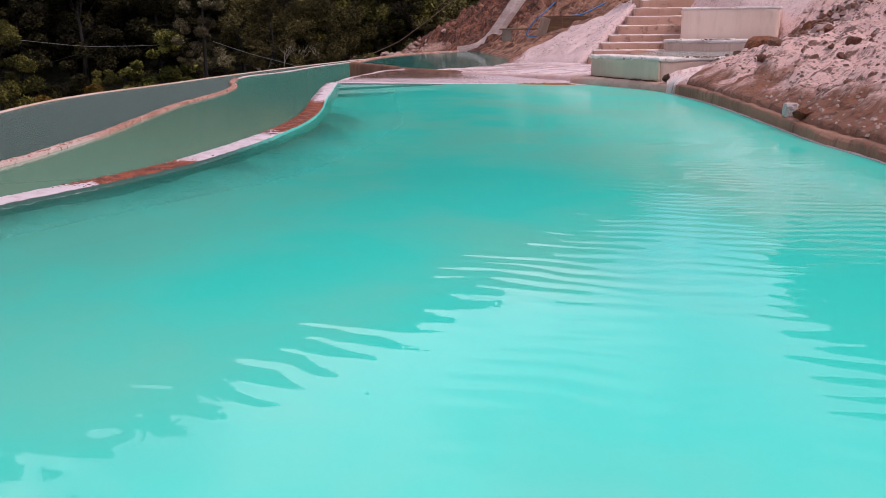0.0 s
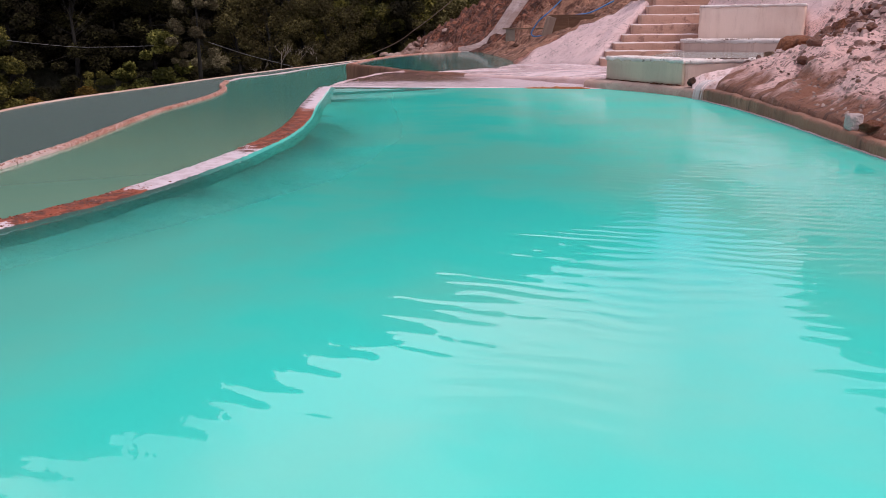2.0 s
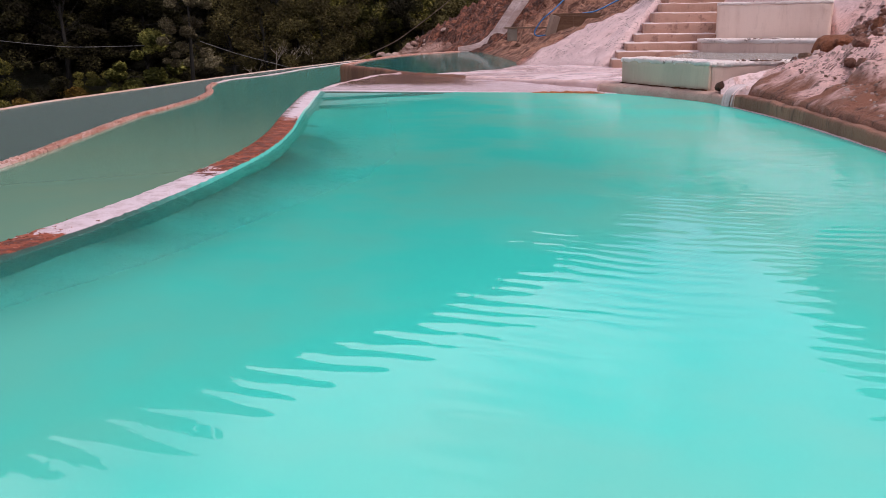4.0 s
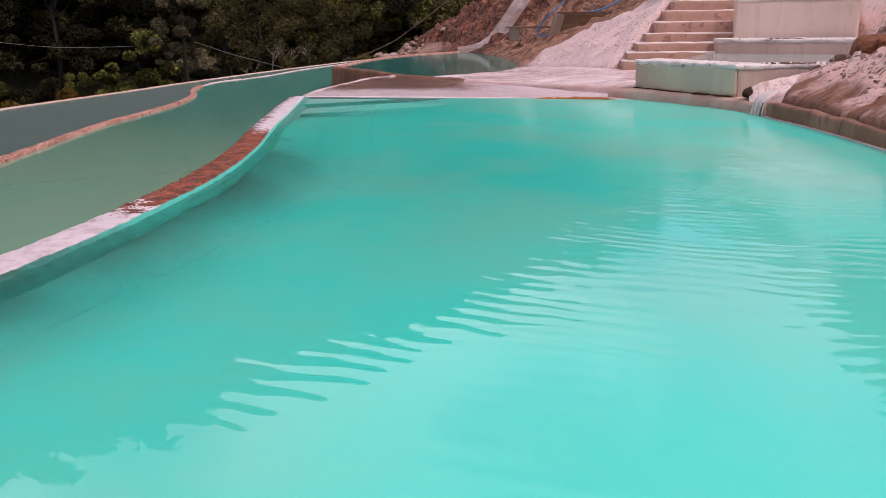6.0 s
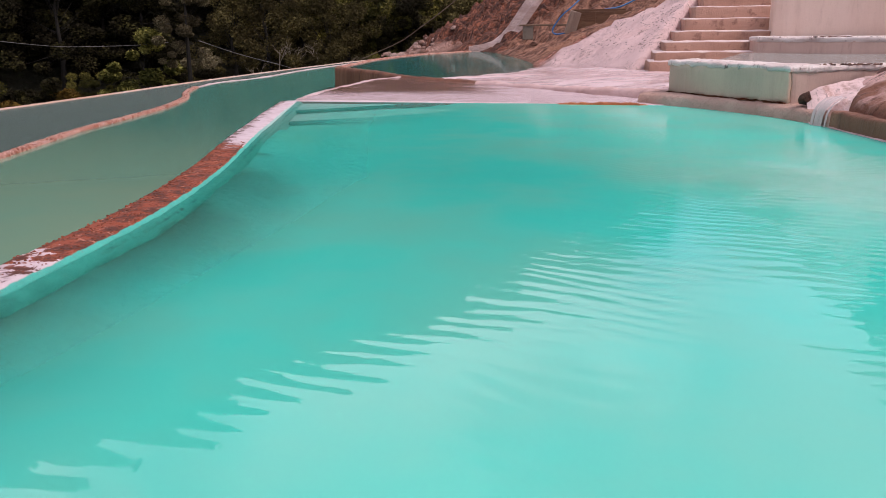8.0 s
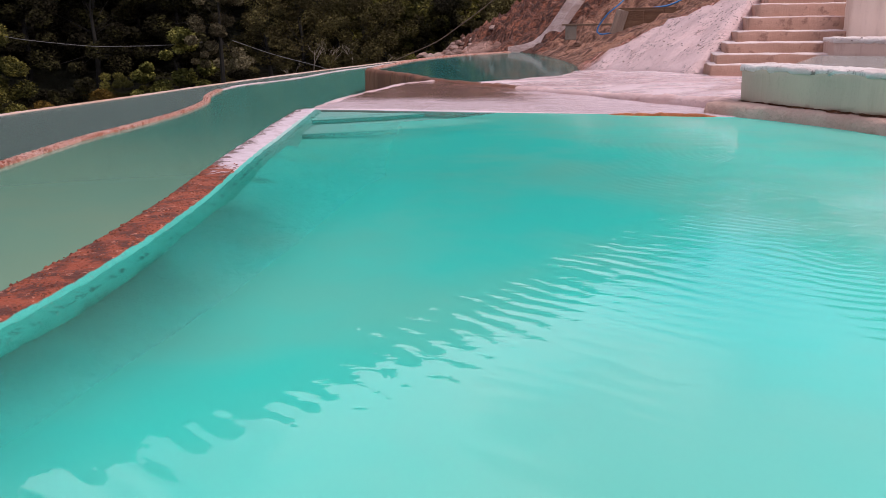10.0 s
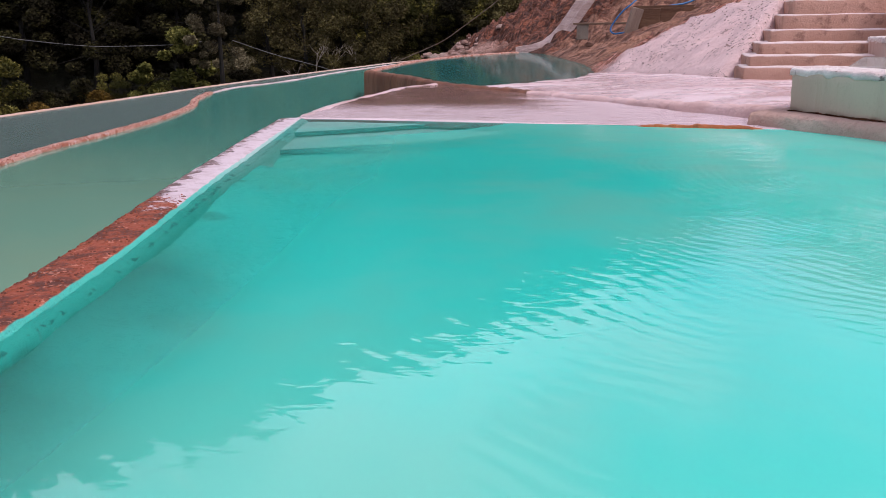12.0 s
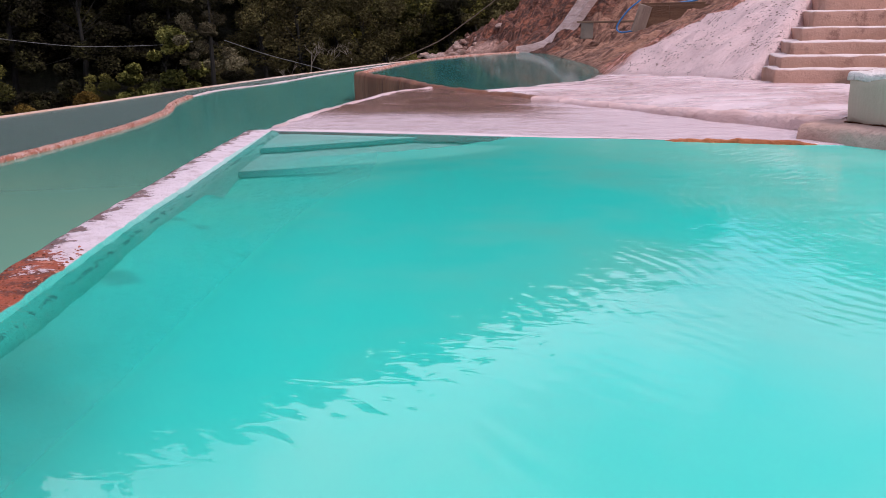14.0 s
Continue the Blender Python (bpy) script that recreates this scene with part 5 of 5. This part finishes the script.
tube("hose", [(1.1, 15.3, 1.75), (0.85, 15.1, 1.5), (0.66, 14.95, 1.32), (0.44, 14.9, 1.14), (0.25, 14.9, 0.9), (0.15, 14.9, 0.7), (0.25, 14.85, 0.6), (0.45, 14.8, 0.62), (0.7, 14.6, 0.66)], 0.021, BLUE, "bright blue plastic hose looping down the slope", "hose")
tube("hose", [(1.3, 15.3, 1.22), (1.7, 15.35, 1.28), (2.1, 15.5, 1.36), (2.8, 15.8, 1.7)], 0.024, BLUE, "blue plastic hose lying behind the trough", "hose")
tube("cable", [(-39.2, 33.32, 1.64), (-36.78, 33.32, 1.26), (-31.76, 33.32, 0.55), (-30.53, 33.32, 0.36), (-26.83, 33.32, 0.01), (-24.46, 33.32, -0.02), (-22.08, 33.32, 0.03), (-20.50, 33.76, 0.16)], 0.015, GREY, "sagging grey cable strung before the wood", "cable")
tube("cable", [(-18.74, 33.59, 0.22), (-16.54, 33.59, -0.49), (-14.25, 33.59, -1.07), (-13.02, 33.59, -1.47)], 0.015, GREY, "sagging grey cable strung before the wood", "cable")
tube("cable", [(-8.2, 26, -0.5), (-7.9, 26, -0.37), (-6.5, 26, 0.22), (-5.6, 26, 0.8), (-4.6, 26, 1.5), (-3.8, 26, 2.12), (-2.5, 26, 3.1)], 0.016, plain("dull_rope", (0.20, 0.14, 0.11), 0.9), "dull rope running up the slope", "cable")

# bare branches at the wood's foot
BARE = plain("pale_dry_branch", (0.30, 0.25, 0.19), 0.9)
g = random.Random(31)


def dry_branch(x, y, z, lean, height):
    ob = tagged(new("dry_branch"), "leafless pale branch at the wood's edge", "branch", "bare branches in the wood")
    bm = bmesh.new()

    def grow(a, d, length, r, depth):
        b = a + d * length
        branch(bm, a, b, r, r * 0.65, 5)
        if depth:
            for _ in range(2 + (depth > 1)):
                e = (d + Vector((g.gauss(0, 0.45), g.gauss(0, 0.45), g.gauss(0.1, 0.3)))).normalized()
                grow(a + d * length * g.uniform(0.5, 1.0), e, length * g.uniform(0.5, 0.8), r * 0.55, depth - 1)
    grow(Vector((0, 0, 0)), Vector((lean, 0, 1)).normalized(), height * 0.4, 0.035, 3)
    part("wood", bm, BARE, ob)
    ob.matrix_basis = Matrix.Translation((x, y, z))


for x, y, z, lean, h in ((-16.4, 39, -2.2, 0.1, 4.0), (-15.8, 39.5, -2.4, 0.3, 3.2), (-17.4, 39, -2.4, -0.9, 2.2), (-14.2, 39.5, -2.0, 0.05, 2.4), (-12.1, 40, -2.2, 0.1, 2.0), (-18.2, 39, -2.4, 1.4, 2.4)):
    dry_branch(x, y, z, lean, h)


# gravel: too many to count
def gravel(name, count, spot, sizes, material, label, seed):
    r = random.Random(seed)
    verts, faces = [], []
    for _ in range(count):
        x, y, z = spot(r)
        s = r.uniform(*sizes)
        k = len(verts)
        turn = r.uniform(0, 6.28)
        ring = [(math.cos(turn + a) * s * r.uniform(0.7, 1.3), math.sin(turn + a) * s * r.uniform(0.7, 1.3)) for a in (0, 1.3, 2.6, 3.9, 5.1)]
        verts += [(x + a, y + b, z - s * 0.3) for a, b in ring] + [(x + a * 0.55, y + b * 0.55, z + s * r.uniform(0.3, 0.7)) for a, b in ring]
        faces += [(k + i, k + (i + 1) % 5, k + 5 + (i + 1) % 5, k + 5 + i) for i in range(5)] + [tuple(k + 5 + i for i in range(5))]
    return tagged(mesh_object(name, verts, faces, material, False), label, "gravel", kind="stuff")


def grain_material(name, a, b):
    n = Nodes(name)
    return n.surface(n.mix(n.island(), a, b), 0.9)


GRAIN = grain_material("brown_grit", (0.14, 0.07, 0.05), (0.50, 0.35, 0.31))
RED_GRAIN = grain_material("crushed_brick", (0.11, 0.028, 0.015), (0.36, 0.105, 0.055))


def bank_spot(r):
    while True:
        x, y = r.uniform(3.7, 6.6), r.uniform(-10, 1.5)
        z = on_slope(x, y)
        if z > 0.12:
            return x, y, z


def ramp_spot(r):
    while True:
        u, v = r.random(), abs(r.gauss(0, 0.62)) + (0.5 if r.random() < 0.25 else 0)
        x, y = 0.3 + 2.0 * u + 0.6 * v, 7.3 - 3.2 * u + 1.9 * v
        z = on_slope(x, y)
        if z > 0.02:
            return x, y, z


def debris_spot(r):
    while True:
        x, y = r.uniform(-0.4, 3.2), r.uniform(8.0, 15)
        z = on_slope(x, y)
        if z > 0.02:
            return x, y, z


gravel("gravel", 3600, bank_spot, (0.008, 0.03), GRAIN, "loose brown and pink grit on the bank", 61)
gravel("gravel", 520, ramp_spot, (0.006, 0.018), grain_material("dark_brown_grit", (0.09, 0.04, 0.03), (0.34, 0.20, 0.17)), "loose brown grit on the pale ramp", 62)
gravel("gravel", 1300, debris_spot, (0.010, 0.028), grain_material("red_brown_grit", (0.10, 0.035, 0.02), (0.44, 0.25, 0.18)), "loose rubble on the earth slope", 63)


def rubble_spot(r):
    while True:
        u = r.random()
        x, y = 4.6 + 2.2 * u + r.gauss(0, 0.42), -1.1 + 4.0 * u + r.gauss(0, 0.6)
        z = on_slope(x, y)
        if z > 0.3:
            return x, y, z + 0.02


gravel("rubble", 850, rubble_spot, (0.022, 0.085), grain_material("mixed_rubble", (0.10, 0.04, 0.028), (0.66, 0.46, 0.42)), "angular brown and pale broken stone above the bank", 66)


def crumb_spot(r):
    x, y, z, w = r.choice(((3.55, -1.45, 0.486, 0.16), (3.8, -1.38, 0.486, 0.18), (4.5, 3.0, 0.672, 0.2)))
    return x + r.gauss(0, w), y + r.gauss(0, 0.05), z


gravel("crumbs", 130, crumb_spot, (0.006, 0.022), grain_material("dark_crumbs", (0.05, 0.025, 0.02), (0.24, 0.12, 0.09)), "dark crumbs of broken crust on the basin walls", 67)
EDGE = curve_points(COPE_IN, 0.02)


def coping_spot(r):
    while True:
        p = EDGE[r.randrange(len(EDGE))]
        y = p[1] + r.gauss(0, 0.12)
        if -7.6 < y < -4.15 or -10.5 < y < -9.4 or -13.6 < y < -12:
            return p[0] - r.uniform(0.01, 0.205), p[1], 0.019


gravel("crushed_brick", 2600, coping_spot, (0.003, 0.009), RED_GRAIN, "crushed red brick bedded in the coping", 64)
WALL_LINE = curve_points(DIVIDER, 0.02)


def divider_spot(r):
    p = WALL_LINE[r.randrange(len(WALL_LINE))]
    return p[0] + r.uniform(-0.055, 0.055), p[1], Z_MID + 0.036


gravel("stone_chips", 2400, divider_spot, (0.006, 0.020), grain_material("red_and_white_chips", (0.20, 0.045, 0.02), (0.64, 0.40, 0.34)), "broken red and white stone chips bedded in the divider", 65)
